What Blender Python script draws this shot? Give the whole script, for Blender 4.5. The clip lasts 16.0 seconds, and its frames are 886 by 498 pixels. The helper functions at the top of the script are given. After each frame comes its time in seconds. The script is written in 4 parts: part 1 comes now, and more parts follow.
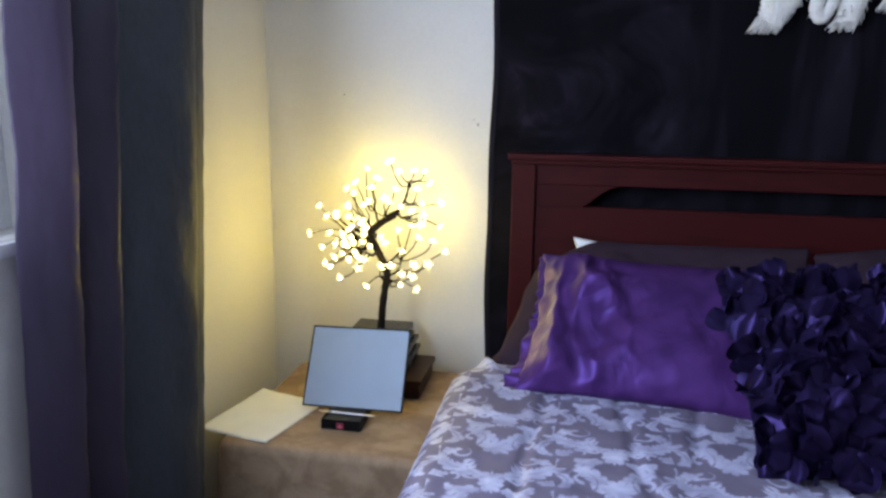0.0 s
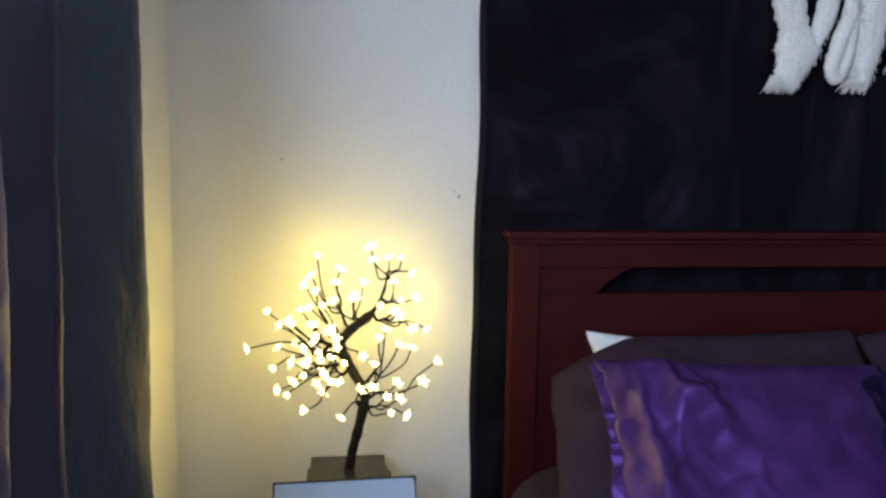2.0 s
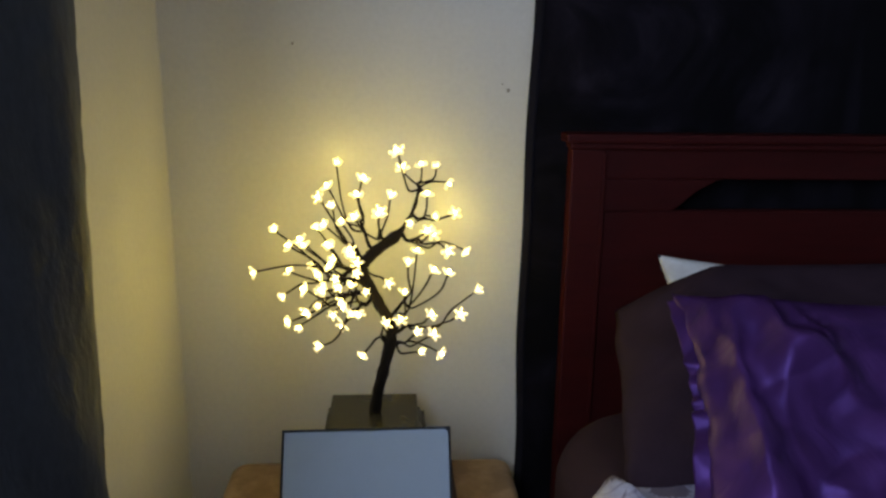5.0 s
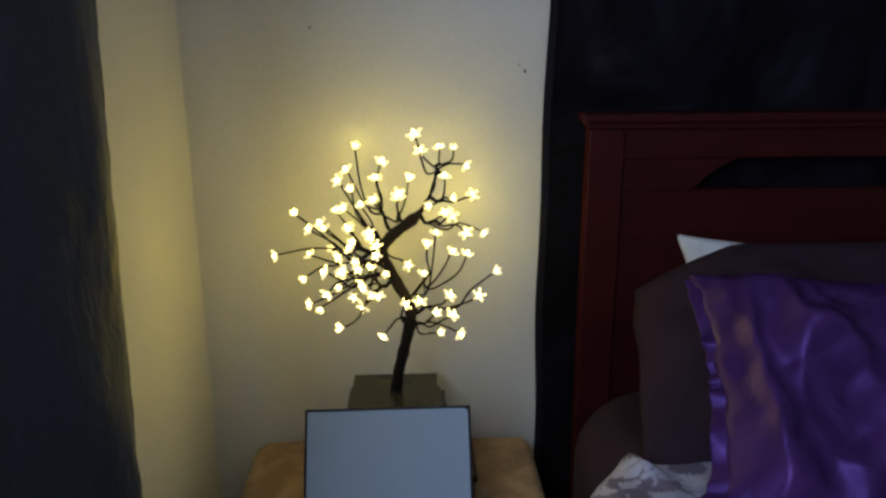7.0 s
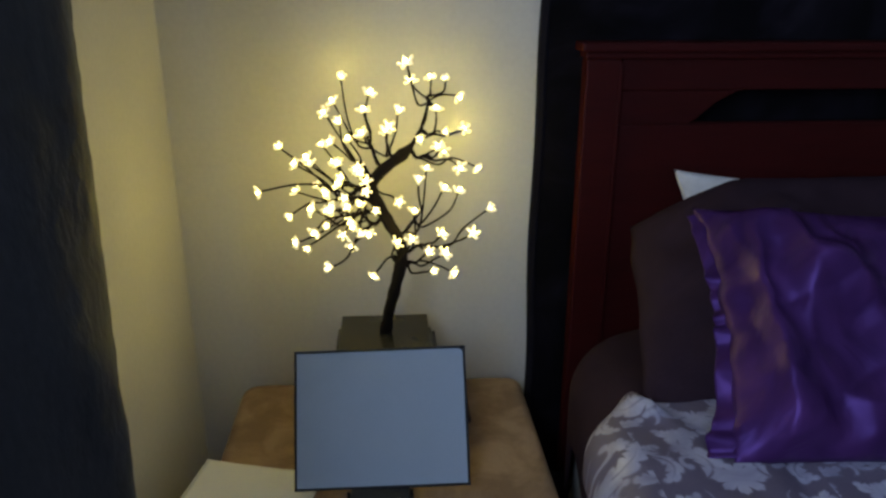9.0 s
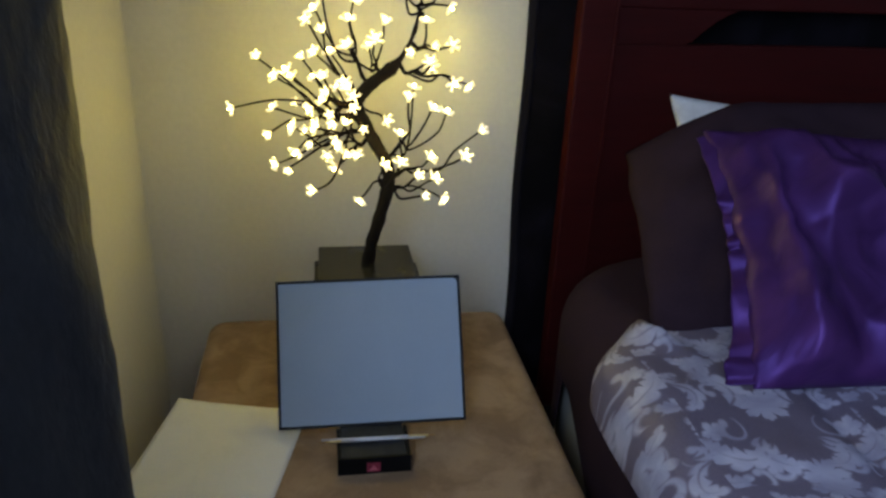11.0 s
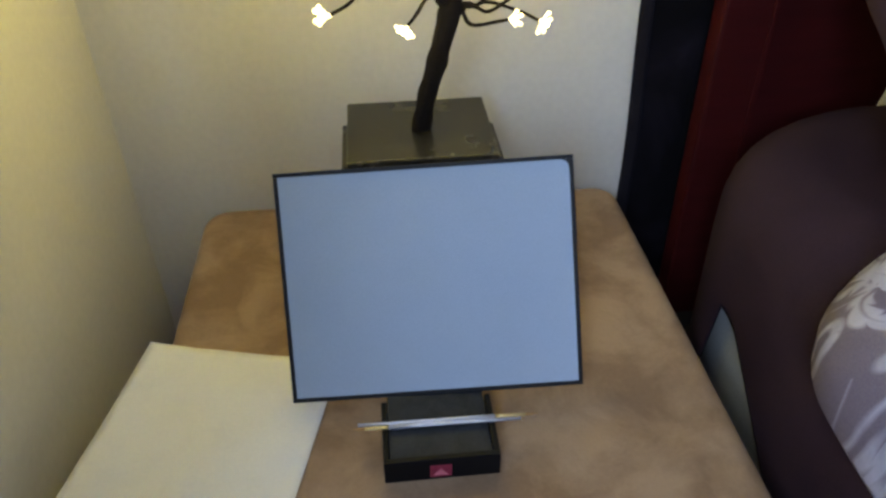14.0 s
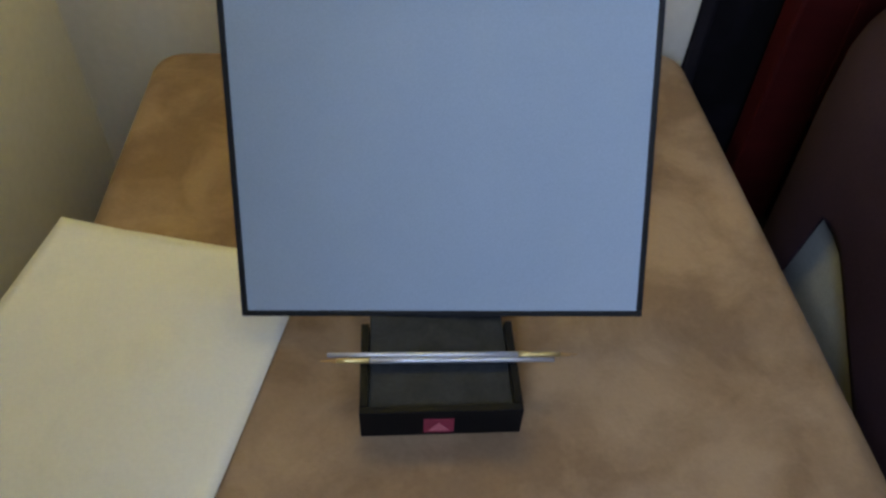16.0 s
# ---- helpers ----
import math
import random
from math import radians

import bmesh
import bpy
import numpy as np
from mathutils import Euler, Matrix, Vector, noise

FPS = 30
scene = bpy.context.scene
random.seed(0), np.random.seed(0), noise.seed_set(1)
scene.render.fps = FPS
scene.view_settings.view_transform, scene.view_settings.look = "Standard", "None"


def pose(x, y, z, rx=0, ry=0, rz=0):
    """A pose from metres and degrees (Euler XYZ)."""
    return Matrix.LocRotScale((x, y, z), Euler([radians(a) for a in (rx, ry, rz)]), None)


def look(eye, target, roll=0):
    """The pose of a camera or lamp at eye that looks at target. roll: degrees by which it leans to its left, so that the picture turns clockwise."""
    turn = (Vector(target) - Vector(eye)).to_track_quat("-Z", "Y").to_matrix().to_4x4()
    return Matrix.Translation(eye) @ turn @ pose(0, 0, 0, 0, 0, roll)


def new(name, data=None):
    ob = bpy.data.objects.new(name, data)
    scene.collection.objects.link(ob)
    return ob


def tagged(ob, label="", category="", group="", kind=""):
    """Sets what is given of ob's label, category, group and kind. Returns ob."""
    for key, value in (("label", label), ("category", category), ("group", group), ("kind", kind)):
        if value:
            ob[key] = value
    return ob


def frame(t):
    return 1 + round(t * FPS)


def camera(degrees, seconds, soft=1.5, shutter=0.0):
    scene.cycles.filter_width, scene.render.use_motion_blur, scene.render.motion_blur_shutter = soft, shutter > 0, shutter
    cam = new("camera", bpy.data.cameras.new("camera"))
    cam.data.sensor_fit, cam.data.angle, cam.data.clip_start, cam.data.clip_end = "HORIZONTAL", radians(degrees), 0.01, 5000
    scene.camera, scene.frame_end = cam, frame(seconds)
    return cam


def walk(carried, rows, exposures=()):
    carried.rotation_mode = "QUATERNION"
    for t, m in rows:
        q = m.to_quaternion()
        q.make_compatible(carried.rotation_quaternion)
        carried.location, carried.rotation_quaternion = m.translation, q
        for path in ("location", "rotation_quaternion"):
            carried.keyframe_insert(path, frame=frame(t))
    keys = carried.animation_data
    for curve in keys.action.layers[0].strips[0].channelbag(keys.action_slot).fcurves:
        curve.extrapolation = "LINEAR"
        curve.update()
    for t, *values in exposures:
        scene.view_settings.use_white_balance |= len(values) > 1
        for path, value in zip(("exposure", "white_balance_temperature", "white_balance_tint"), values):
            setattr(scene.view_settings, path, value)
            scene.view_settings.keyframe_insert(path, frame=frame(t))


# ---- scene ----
cam = camera(61.4, 16.0, soft=2.7)
PATH = [
    (0, (0.08, -0.031, 1.425), (-0.266, 1.895, 1.013), 0.8),
    (0.3, (-0.034, 0.034, 1.492), (-0.325, 1.953, 1.010), -1.5),
    (0.5, (-0.159, 0.08, 1.446), (-0.351, 2.018, 0.991), -0.4),
    (0.8, (-0.166, 0.233, 1.432), (-0.398, 2.179, 1.033), -1.7),
    (1, (-0.317, 0.268, 1.413), (-0.439, 2.24, 1.105), -0.1),
    (1.3, (-0.381, 0.339, 1.460), (-0.427, 2.321, 1.196), -1.7),
    (1.5, (-0.468, 0.375, 1.426), (-0.364, 2.36, 1.202), -1.6),
    (2, (-0.547, 0.49, 1.411), (-0.282, 2.459, 1.179), 0.9),
    (2.5, (-0.534, 0.671, 1.402), (-0.276, 2.629, 1.088), 3.2),
    (3, (-0.506, 0.766, 1.378), (-0.365, 2.715, 0.95), 0.8),
    (3.5, (-0.545, 0.833, 1.377), (-0.285, 2.755, 0.889), 0.5),
    (4, (-0.563, 0.854, 1.376), (-0.25, 2.763, 0.866), 3.3),
    (4.2, (-0.513, 0.839, 1.365), (-0.281, 2.769, 0.893), 2.1),
    (6.5, (-0.483, 0.785, 1.386), (-0.397, 2.717, 0.877), 0.2),
    (7, (-0.487, 0.787, 1.38), (-0.413, 2.714, 0.848), -0.2),
    (7.5, (-0.49, 0.787, 1.371), (-0.421, 2.712, 0.832), -0.7),
    (8, (-0.489, 0.797, 1.361), (-0.428, 2.703, 0.759), -0.0),
    (8.2, (-0.478, 0.807, 1.361), (-0.439, 2.704, 0.73), -0.3),
    (10.3, (-0.612, 0.893, 1.312), (-0.242, 2.727, 0.605), 1.0),
    (10.5, (-0.6, 0.905, 1.309), (-0.249, 2.731, 0.575), 0.4),
    (11, (-0.617, 0.919, 1.277), (-0.301, 2.725, 0.478), 2.5),
    (11.5, (-0.627, 0.923, 1.261), (-0.336, 2.688, 0.367), 2.0),
    (12, (-0.629, 0.931, 1.262), (-0.335, 2.669, 0.318), 3.0),
    (12.5, (-0.616, 0.98, 1.246), (-0.333, 2.719, 0.3), 2.9),
    (12.8, (-0.593, 1.077, 1.234), (-0.356, 2.792, 0.234), 1.8),
    (13, (-0.559, 1.156, 1.204), (-0.364, 2.866, 0.184), 2.4),
    (13.3, (-0.555, 1.238, 1.195), (-0.417, 2.924, 0.128), 2.5),
    (13.5, (-0.566, 1.283, 1.162), (-0.479, 2.956, 0.07), 1.7),
    (14, (-0.583, 1.395, 1.11), (-0.442, 2.991, -0.087), -1.0),
    (14.3, (-0.576, 1.468, 1.070), (-0.427, 2.986, -0.223), 0.0),
    (14.5, (-0.575, 1.501, 1.029), (-0.453, 3.006, -0.283), 1.3),
    (14.8, (-0.564, 1.532, 0.988), (-0.469, 2.991, -0.376), 2.7),
    (15, (-0.567, 1.532, 0.976), (-0.44, 2.992, -0.386), 3.1),
    (15.5, (-0.561, 1.565, 0.972), (-0.415, 2.988, -0.425), 2.8),
    (16, (-0.575, 1.576, 0.962), (-0.456, 2.961, -0.476), 2.7),
]
EXPOSURES = [(0.0, 0.48, 6450, 25), (1.0, 0.38, 6450, 24), (2.0, 0.20, 6480, 24), (3.0, -0.18, 6680, 23), (4.0, -0.55, 6720, 23), (7.0, -0.95, 6420, 22), (8.0, -0.98, 6320, 22), (10.5, -1.02, 6260, 22),
             (11.0, -0.82, 6210, 22), (11.5, -0.54, 6150, 22), (12.0, -0.20, 6080, 23), (13.5, 0.12, 6120, 24), (14.5, 0.17, 6180, 24), (16.0, -0.05, 6200, 24)]
walk(cam, [(t, look(eye, target, roll)) for t, eye, target, roll in PATH], EXPOSURES)
DAY_POWER, BLOSSOM = 60.0, 12.4

# ---------------- world, sun, lights ----------------
world = bpy.data.worlds.new("overcast_sky")
scene.world = world
world.use_nodes = True
wn = world.node_tree
sky = wn.nodes.new("ShaderNodeTexSky")
sky.sky_type, sky.sun_disc, sky.sun_elevation, sky.sun_rotation = "NISHITA", False, radians(38), radians(250)
wn.links.new(sky.outputs[0], wn.nodes["Background"].inputs[0])
wn.nodes["Background"].inputs[1].default_value = 0.15
sun = new("sun", bpy.data.lights.new("sun", "SUN"))
sun.data.energy, sun.data.angle, sun.data.color = 0.6, radians(20), (1.0, 0.96, 0.9)
sun.matrix_world = look((6, 3, 6), (0, 0, 0))
daylight = new("window_daylight", bpy.data.lights.new("window_daylight", "AREA"))
daylight.data.shape, daylight.data.size, daylight.data.size_y = "RECTANGLE", 1.20, 0.98
daylight.data.energy, daylight.data.color = DAY_POWER, (0.60, 0.80, 1.0)
daylight.matrix_world = look((-1.035, 0.25, 1.68), (0.0, 0.25, 1.68))

# ---------------- materials ----------------


def nodes_of(name):
    m = bpy.data.materials.new(name)
    m.use_nodes = True
    nt = m.node_tree
    return m, nt, nt.nodes["Principled BSDF"]


def link(nt, a, b):
    nt.links.new(a, b)


def noise_tex(nt, scale, detail=4.0, rough=0.55, stretch=(1, 1, 1), warp=0.0):
    tc = nt.nodes.new("ShaderNodeTexCoord")
    mp = nt.nodes.new("ShaderNodeMapping")
    mp.inputs["Scale"].default_value = stretch
    n = nt.nodes.new("ShaderNodeTexNoise")
    n.inputs["Scale"].default_value, n.inputs["Detail"].default_value = scale, detail
    n.inputs["Roughness"].default_value, n.inputs["Distortion"].default_value = rough, warp
    link(nt, tc.outputs["Object"], mp.inputs[0])
    link(nt, mp.outputs[0], n.inputs["Vector"])
    return n.outputs["Fac"]


def ramp(nt, fac, stops):
    r = nt.nodes.new("ShaderNodeValToRGB")
    els = r.color_ramp.elements
    while len(els) < len(stops):
        els.new(0.5)
    for e, (p, c) in zip(els, stops):
        e.position, e.color = p, (*c, 1)
    link(nt, fac, r.inputs[0])
    return r.outputs[0]


def mixed(nt, fac, a, b, blend="MIX"):
    m = nt.nodes.new("ShaderNodeMix")
    m.data_type, m.blend_type = "RGBA", blend
    for sock, v in ((m.inputs[0], fac), (m.inputs[6], a), (m.inputs[7], b)):
        if isinstance(v, (int, float)):
            sock.default_value = v
        elif isinstance(v, tuple):
            sock.default_value = (*v, 1)
        else:
            link(nt, v, sock)
    return m.outputs[2]


def relief(nt, bsdf, heights):
    """heights: (socket, strength, distance), laid over one another."""
    last = None
    for h, strength, dist in heights:
        b = nt.nodes.new("ShaderNodeBump")
        b.inputs["Strength"].default_value, b.inputs["Distance"].default_value = strength, dist
        link(nt, h, b.inputs["Height"])
        if last:
            link(nt, last, b.inputs["Normal"])
        last = b.outputs[0]
    link(nt, last, bsdf.inputs["Normal"])


def surface(name, dark, light, rough=0.6, big=6.0, fine=120.0, bump=0.15, dist=0.002, stretch=(1, 1, 1), metal=0.0, sheen=0.0,
            sheen_tint=(1, 1, 1), grain=0.25, coat=0.0, rough_spread=0.12, spread=(0.3, 0.7), shine=0.5):
    m, nt, p = nodes_of(name)
    large = noise_tex(nt, big, 5, 0.6, stretch, 0.4)
    small = noise_tex(nt, fine, 3, 0.6, stretch)
    col = ramp(nt, large, ((spread[0], dark), (spread[1], light)))
    col = mixed(nt, grain, col, ramp(nt, small, ((0.25, tuple(c * 0.6 for c in dark)), (0.75, tuple(min(1, c * 1.25) for c in light)))))
    link(nt, col, p.inputs["Base Color"])
    rr = nt.nodes.new("ShaderNodeMapRange")
    rr.inputs["To Min"].default_value, rr.inputs["To Max"].default_value = rough - rough_spread, min(1, rough + rough_spread)
    link(nt, large, rr.inputs["Value"])
    link(nt, rr.outputs[0], p.inputs["Roughness"])
    p.inputs["Metallic"].default_value = metal
    p.inputs["Specular IOR Level"].default_value = shine
    p.inputs["Sheen Weight"].default_value = sheen
    p.inputs["Sheen Tint"].default_value = (*sheen_tint, 1)
    p.inputs["Coat Weight"].default_value = coat
    relief(nt, p, ((large, bump * 0.6, dist * 4), (small, bump, dist)))
    return m


WALL = surface("cream_wall_paint", (0.60, 0.585, 0.55), (0.66, 0.645, 0.61), 0.75, 1.7, 90, 0.2, 0.0015, grain=0.12)
CEIL = surface("ceiling_paint", (0.70, 0.70, 0.69), (0.76, 0.76, 0.75), 0.85, 2, 60)
CARPET = surface("beige_carpet", (0.20, 0.17, 0.14), (0.28, 0.24, 0.20), 0.95, 5, 400, 0.6, 0.004, grain=0.5)
WHITE_GLOSS = surface("white_gloss_paint", (0.72, 0.73, 0.73), (0.78, 0.79, 0.79), 0.35, 4, 60, 0.05)
CURTAIN = surface("slate_curtain_cloth", (0.018, 0.022, 0.029), (0.040, 0.047, 0.060), 0.62, 14, 120, 0.45, 0.003, (1, 1, 0.45), sheen=0.06, sheen_tint=(0.75, 0.78, 0.95), grain=0.45)
MAUVE = surface("dark_purple_curtain_cloth", (0.015, 0.011, 0.022), (0.042, 0.031, 0.056), 0.42, 12, 110, 0.55, 0.004, (1, 1, 0.45), sheen=0.06, sheen_tint=(0.8, 0.7, 1.0), grain=0.55)
WOOD = surface("cherry_stained_wood", (0.026, 0.0026, 0.0027), (0.047, 0.0046, 0.0047), 0.56, 5, 70, 0.12, 0.001, (0.12, 1, 1.0), grain=0.35, shine=0.13)
SUEDE = surface("tan_suede_cloth", (0.225, 0.145, 0.088), (0.350, 0.242, 0.155), 0.95, 11, 260, 0.25, 0.001, sheen=0.06, sheen_tint=(1.0, 0.85, 0.7), grain=0.10, spread=(0.40, 0.60), shine=0.15)
PLUM = surface("plum_brown_cotton", (0.021, 0.0110, 0.0175), (0.035, 0.0200, 0.030), 0.92, 8, 420, 0.25, 0.001, grain=0.3, shine=0.12)
BLACKCLOTH = surface("black_base_cloth", (0.008, 0.007, 0.010), (0.015, 0.013, 0.018), 0.9, 8, 300, 0.3, 0.001, shine=0.1)
WHITE_SATIN = surface("white_satin", (0.62, 0.63, 0.64), (0.74, 0.75, 0.77), 0.32, 14, 60, 0.2, 0.004, sheen=0.2)
WHITE_COTTON = surface("white_cotton", (0.33, 0.34, 0.31), (0.43, 0.44, 0.41), 0.85, 10, 300, 0.3, 0.001)
PAPER = surface("cartridge_paper", (0.71, 0.71, 0.68), (0.77, 0.77, 0.74), 0.85, 16, 300, 0.08, 0.0006, grain=0.10, spread=(0.25, 0.5))
BLACK_PLASTIC = surface("black_plastic", (0.0035, 0.0035, 0.004), (0.007, 0.007, 0.008), 0.55, 20, 300, 0.06, 0.0004, shine=0.12)
STAND_TOP = surface("dusty_black_tray", (0.010, 0.012, 0.014), (0.034, 0.038, 0.044), 0.7, 45, 300, 0.2, 0.0006, shine=0.25)
FRAME = surface("dark_frame_edge", (0.006, 0.007, 0.009), (0.012, 0.013, 0.016), 0.5, 20, 200, 0.05, 0.0004, shine=0.2)
PANEL = surface("grey_water_board", (0.32, 0.40, 0.50), (0.36, 0.44, 0.54), 0.8, 7, 600, 0.12, 0.0004, grain=0.15)
BARK = surface("dark_brown_bark", (0.005, 0.0036, 0.003), (0.013, 0.009, 0.007), 0.85, 60, 320, 0.6, 0.0015, shine=0.2)
BOX = surface("dark_taupe_box", (0.017, 0.0165, 0.015), (0.028, 0.027, 0.024), 0.26, 14, 180, 0.08, 0.0005, shine=0.35, rough_spread=0.06)
RED = surface("red_seal_paint", (0.19, 0.013, 0.035), (0.30, 0.035, 0.07), 0.5, 180, 500, 0.1, 0.0002)
REDBROWN = surface("dark_red_brown_box", (0.016, 0.006, 0.005), (0.034, 0.012, 0.010), 0.5, 18, 160, 0.25, 0.001, shine=0.25)
SILVER = surface("brushed_silver", (0.50, 0.52, 0.60), (0.62, 0.64, 0.74), 0.35, 40, 300, 0.05, 0.0002, metal=0.6)
BRASS = surface("brass_ferrule", (0.62, 0.48, 0.20), (0.75, 0.60, 0.28), 0.32, 60, 300, 0.05, 0.0002, metal=0.8)
BRISTLE = surface("tan_bristle", (0.30, 0.16, 0.05), (0.42, 0.24, 0.08), 0.7, 60, 700, 0.4, 0.0005)
ROPE = surface("cream_cotton_rope", (0.60, 0.57, 0.52), (0.72, 0.70, 0.65), 0.9, 30, 220, 0.7, 0.003, (1, 1, 0.25), sheen=0.3, grain=0.35)
# both cloths of the curtain let some of the window's light through
for cloth, tone, share in ((CURTAIN, (0.44, 0.44, 0.52, 1), 0.07), (MAUVE, (0.62, 0.54, 0.76, 1), 0.36)):
    tree = cloth.node_tree
    thin, blend = tree.nodes.new("ShaderNodeBsdfTranslucent"), tree.nodes.new("ShaderNodeMixShader")
    thin.inputs[0].default_value, blend.inputs[0].default_value = tone, share
    link(tree, tree.nodes["Principled BSDF"].outputs[0], blend.inputs[1])
    link(tree, thin.outputs[0], blend.inputs[2])
    link(tree, blend.outputs[0], tree.nodes["Material Output"].inputs[0])
DOWEL = surface("pale_wood_dowel", (0.35, 0.24, 0.14), (0.46, 0.33, 0.20), 0.6, 8, 90, 0.1, 0.001, (0.1, 1, 1))
STEEL = surface("dark_steel", (0.05, 0.05, 0.055), (0.08, 0.08, 0.085), 0.35, 20, 200, 0.05, metal=0.9)


def satin(name, dark, light, rough, metal, shine):
    m, nt, p = nodes_of(name)
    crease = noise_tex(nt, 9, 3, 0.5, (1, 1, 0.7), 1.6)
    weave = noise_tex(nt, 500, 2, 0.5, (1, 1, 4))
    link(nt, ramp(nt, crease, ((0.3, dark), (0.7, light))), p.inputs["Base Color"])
    p.inputs["Roughness"].default_value = rough
    p.inputs["Metallic"].default_value = metal
    p.inputs["Specular IOR Level"].default_value = shine
    p.inputs["Specular Tint"].default_value = (0.38, 0.26, 1.0, 1)
    relief(nt, p, ((crease, 0.22, 0.028), (weave, 0.06, 0.0006)))
    return m


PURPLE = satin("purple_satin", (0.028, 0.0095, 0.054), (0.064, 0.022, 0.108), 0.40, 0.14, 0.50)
PETAL = satin("black_violet_satin", (0.0035, 0.0028, 0.007), (0.018, 0.011, 0.046), 0.30, 0.40, 0.14)


def tapestry_material():
    m, nt, p = nodes_of("smoky_black_tapestry")
    blot = noise_tex(nt, 3.2, 5, 0.62, (1, 1, 1), 1.5)
    streak = noise_tex(nt, 9.0, 4, 0.6, (1, 1, 0.14), 0.3)
    tc, sep = nt.nodes.new("ShaderNodeTexCoord"), nt.nodes.new("ShaderNodeSeparateXYZ")
    link(nt, tc.outputs["Object"], sep.inputs[0])
    side = nt.nodes.new("ShaderNodeMapRange")
    side.inputs["From Min"].default_value, side.inputs["From Max"].default_value = -0.62, -0.36
    link(nt, sep.outputs[0], side.inputs["Value"])
    fac = mixed(nt, side.outputs[0], blot, streak)
    col = ramp(nt, fac, ((0.46, (0.0024, 0.0022, 0.0036)), (0.60, (0.0076, 0.0062, 0.0104)), (0.74, (0.019, 0.0155, 0.025))))
    link(nt, col, p.inputs["Base Color"])
    p.inputs["Roughness"].default_value = 0.92
    p.inputs["Specular IOR Level"].default_value = 0.10
    relief(nt, p, ((noise_tex(nt, 350, 2), 0.25, 0.001), (streak, 0.2, 0.006)))
    return m


TAPESTRY = tapestry_material()


def damask_material():
    """Pale leaf-and-scroll figures on a mauve-grey ground."""
    m, nt, p = nodes_of("lavender_damask")
    tc = nt.nodes.new("ShaderNodeTexCoord")
    wob = nt.nodes.new("ShaderNodeTexNoise")
    wob.inputs["Scale"].default_value, wob.inputs["Detail"].default_value = 9, 2
    link(nt, tc.outputs["Object"], wob.inputs["Vector"])

    def op(kind, a, b=None, c=None):
        n = nt.nodes.new("ShaderNodeMath")
        n.operation = kind
        for i, v in enumerate((a, b, c)):
            if v is None:
                continue
            if isinstance(v, (int, float)):
                n.inputs[i].default_value = v
            else:
                link(nt, v, n.inputs[i])
        return n.outputs[0]

    sep, ws = nt.nodes.new("ShaderNodeSeparateXYZ"), nt.nodes.new("ShaderNodeSeparateXYZ")
    link(nt, tc.outputs["Object"], sep.inputs[0])
    link(nt, wob.outputs["Color"], ws.inputs[0])
    x = op("MULTIPLY", op("ADD", sep.outputs[0], op("MULTIPLY", op("SUBTRACT", ws.outputs[0], 0.5), 0.030)), 1.3)
    y = op("MULTIPLY", op("ADD", sep.outputs[1], op("MULTIPLY", op("SUBTRACT", ws.outputs[1], 0.5), 0.030)), 1.3)
    # tiles of 0.23 x 0.28 m with mirrored halves; every second column is shifted by half a tile
    column = op("FLOOR", op("ADD", op("DIVIDE", x, 0.30), 20.5))
    across = op("ABSOLUTE", op("MULTIPLY", op("SUBTRACT", op("FRACT", op("ADD", op("DIVIDE", x, 0.30), 20.5)), 0.5), 0.30))
    along = op("MULTIPLY", op("SUBTRACT", op("FRACT", op("ADD", op("ADD", op("DIVIDE", y, 0.36), 20.0), op("MULTIPLY", column, 0.5))), 0.5), 0.36)

    def polar(cx, cy):
        u, v = op("SUBTRACT", across, cx), op("SUBTRACT", along, cy)
        return op("SQRT", op("ADD", op("MULTIPLY", u, u), op("MULTIPLY", v, v))), op("ARCTAN2", v, u)

    def leaf(cx, cy, reach, lobes, turn, depth=0.15):
        """A leaf with rounded, scalloped lobes and short notches towards its heart."""
        r, a = polar(cx, cy)
        a = op("ADD", a, radians(turn))
        big = op("ABSOLUTE", op("COSINE", op("MULTIPLY", a, lobes / 2)))
        small = op("ABSOLUTE", op("COSINE", op("MULTIPLY", a, lobes * 1.5)))
        edge = op("MULTIPLY", op("ADD", op("ADD", op("MULTIPLY", op("POWER", big, 0.6), depth * 1.9), 1 - depth * 1.7), op("MULTIPLY", small, 0.10)), reach)
        return op("SUBTRACT", op("MULTIPLY", edge, 0.86), r)

    def scroll(cx, cy, radius, start, span, way, width):
        """A tendril that winds inwards, widens and ends in a round bud."""
        r, a = polar(cx, cy)
        ang = op("MULTIPLY", op("FRACT", op("ADD", op("DIVIDE", op("MULTIPLY", op("SUBTRACT", a, radians(start)), way), 2 * math.pi), 3.0)), 2 * math.pi)
        t = op("DIVIDE", ang, radians(span))
        mid = op("MULTIPLY", op("SUBTRACT", 1.0, op("MULTIPLY", t, 0.42)), radius)
        half = op("MULTIPLY", op("ADD", op("MULTIPLY", t, 0.75), 0.25), width)
        f = op("SUBTRACT", half, op("ABSOLUTE", op("SUBTRACT", r, mid)))
        f = op("MINIMUM", f, op("MULTIPLY", op("SUBTRACT", 1.0, t), 0.05))
        end = radians(start + way * span)
        br, _ = polar(cx + radius * 0.58 * math.cos(end), cy + radius * 0.58 * math.sin(end))
        return op("MAXIMUM", f, op("SUBTRACT", width * 1.15, br))

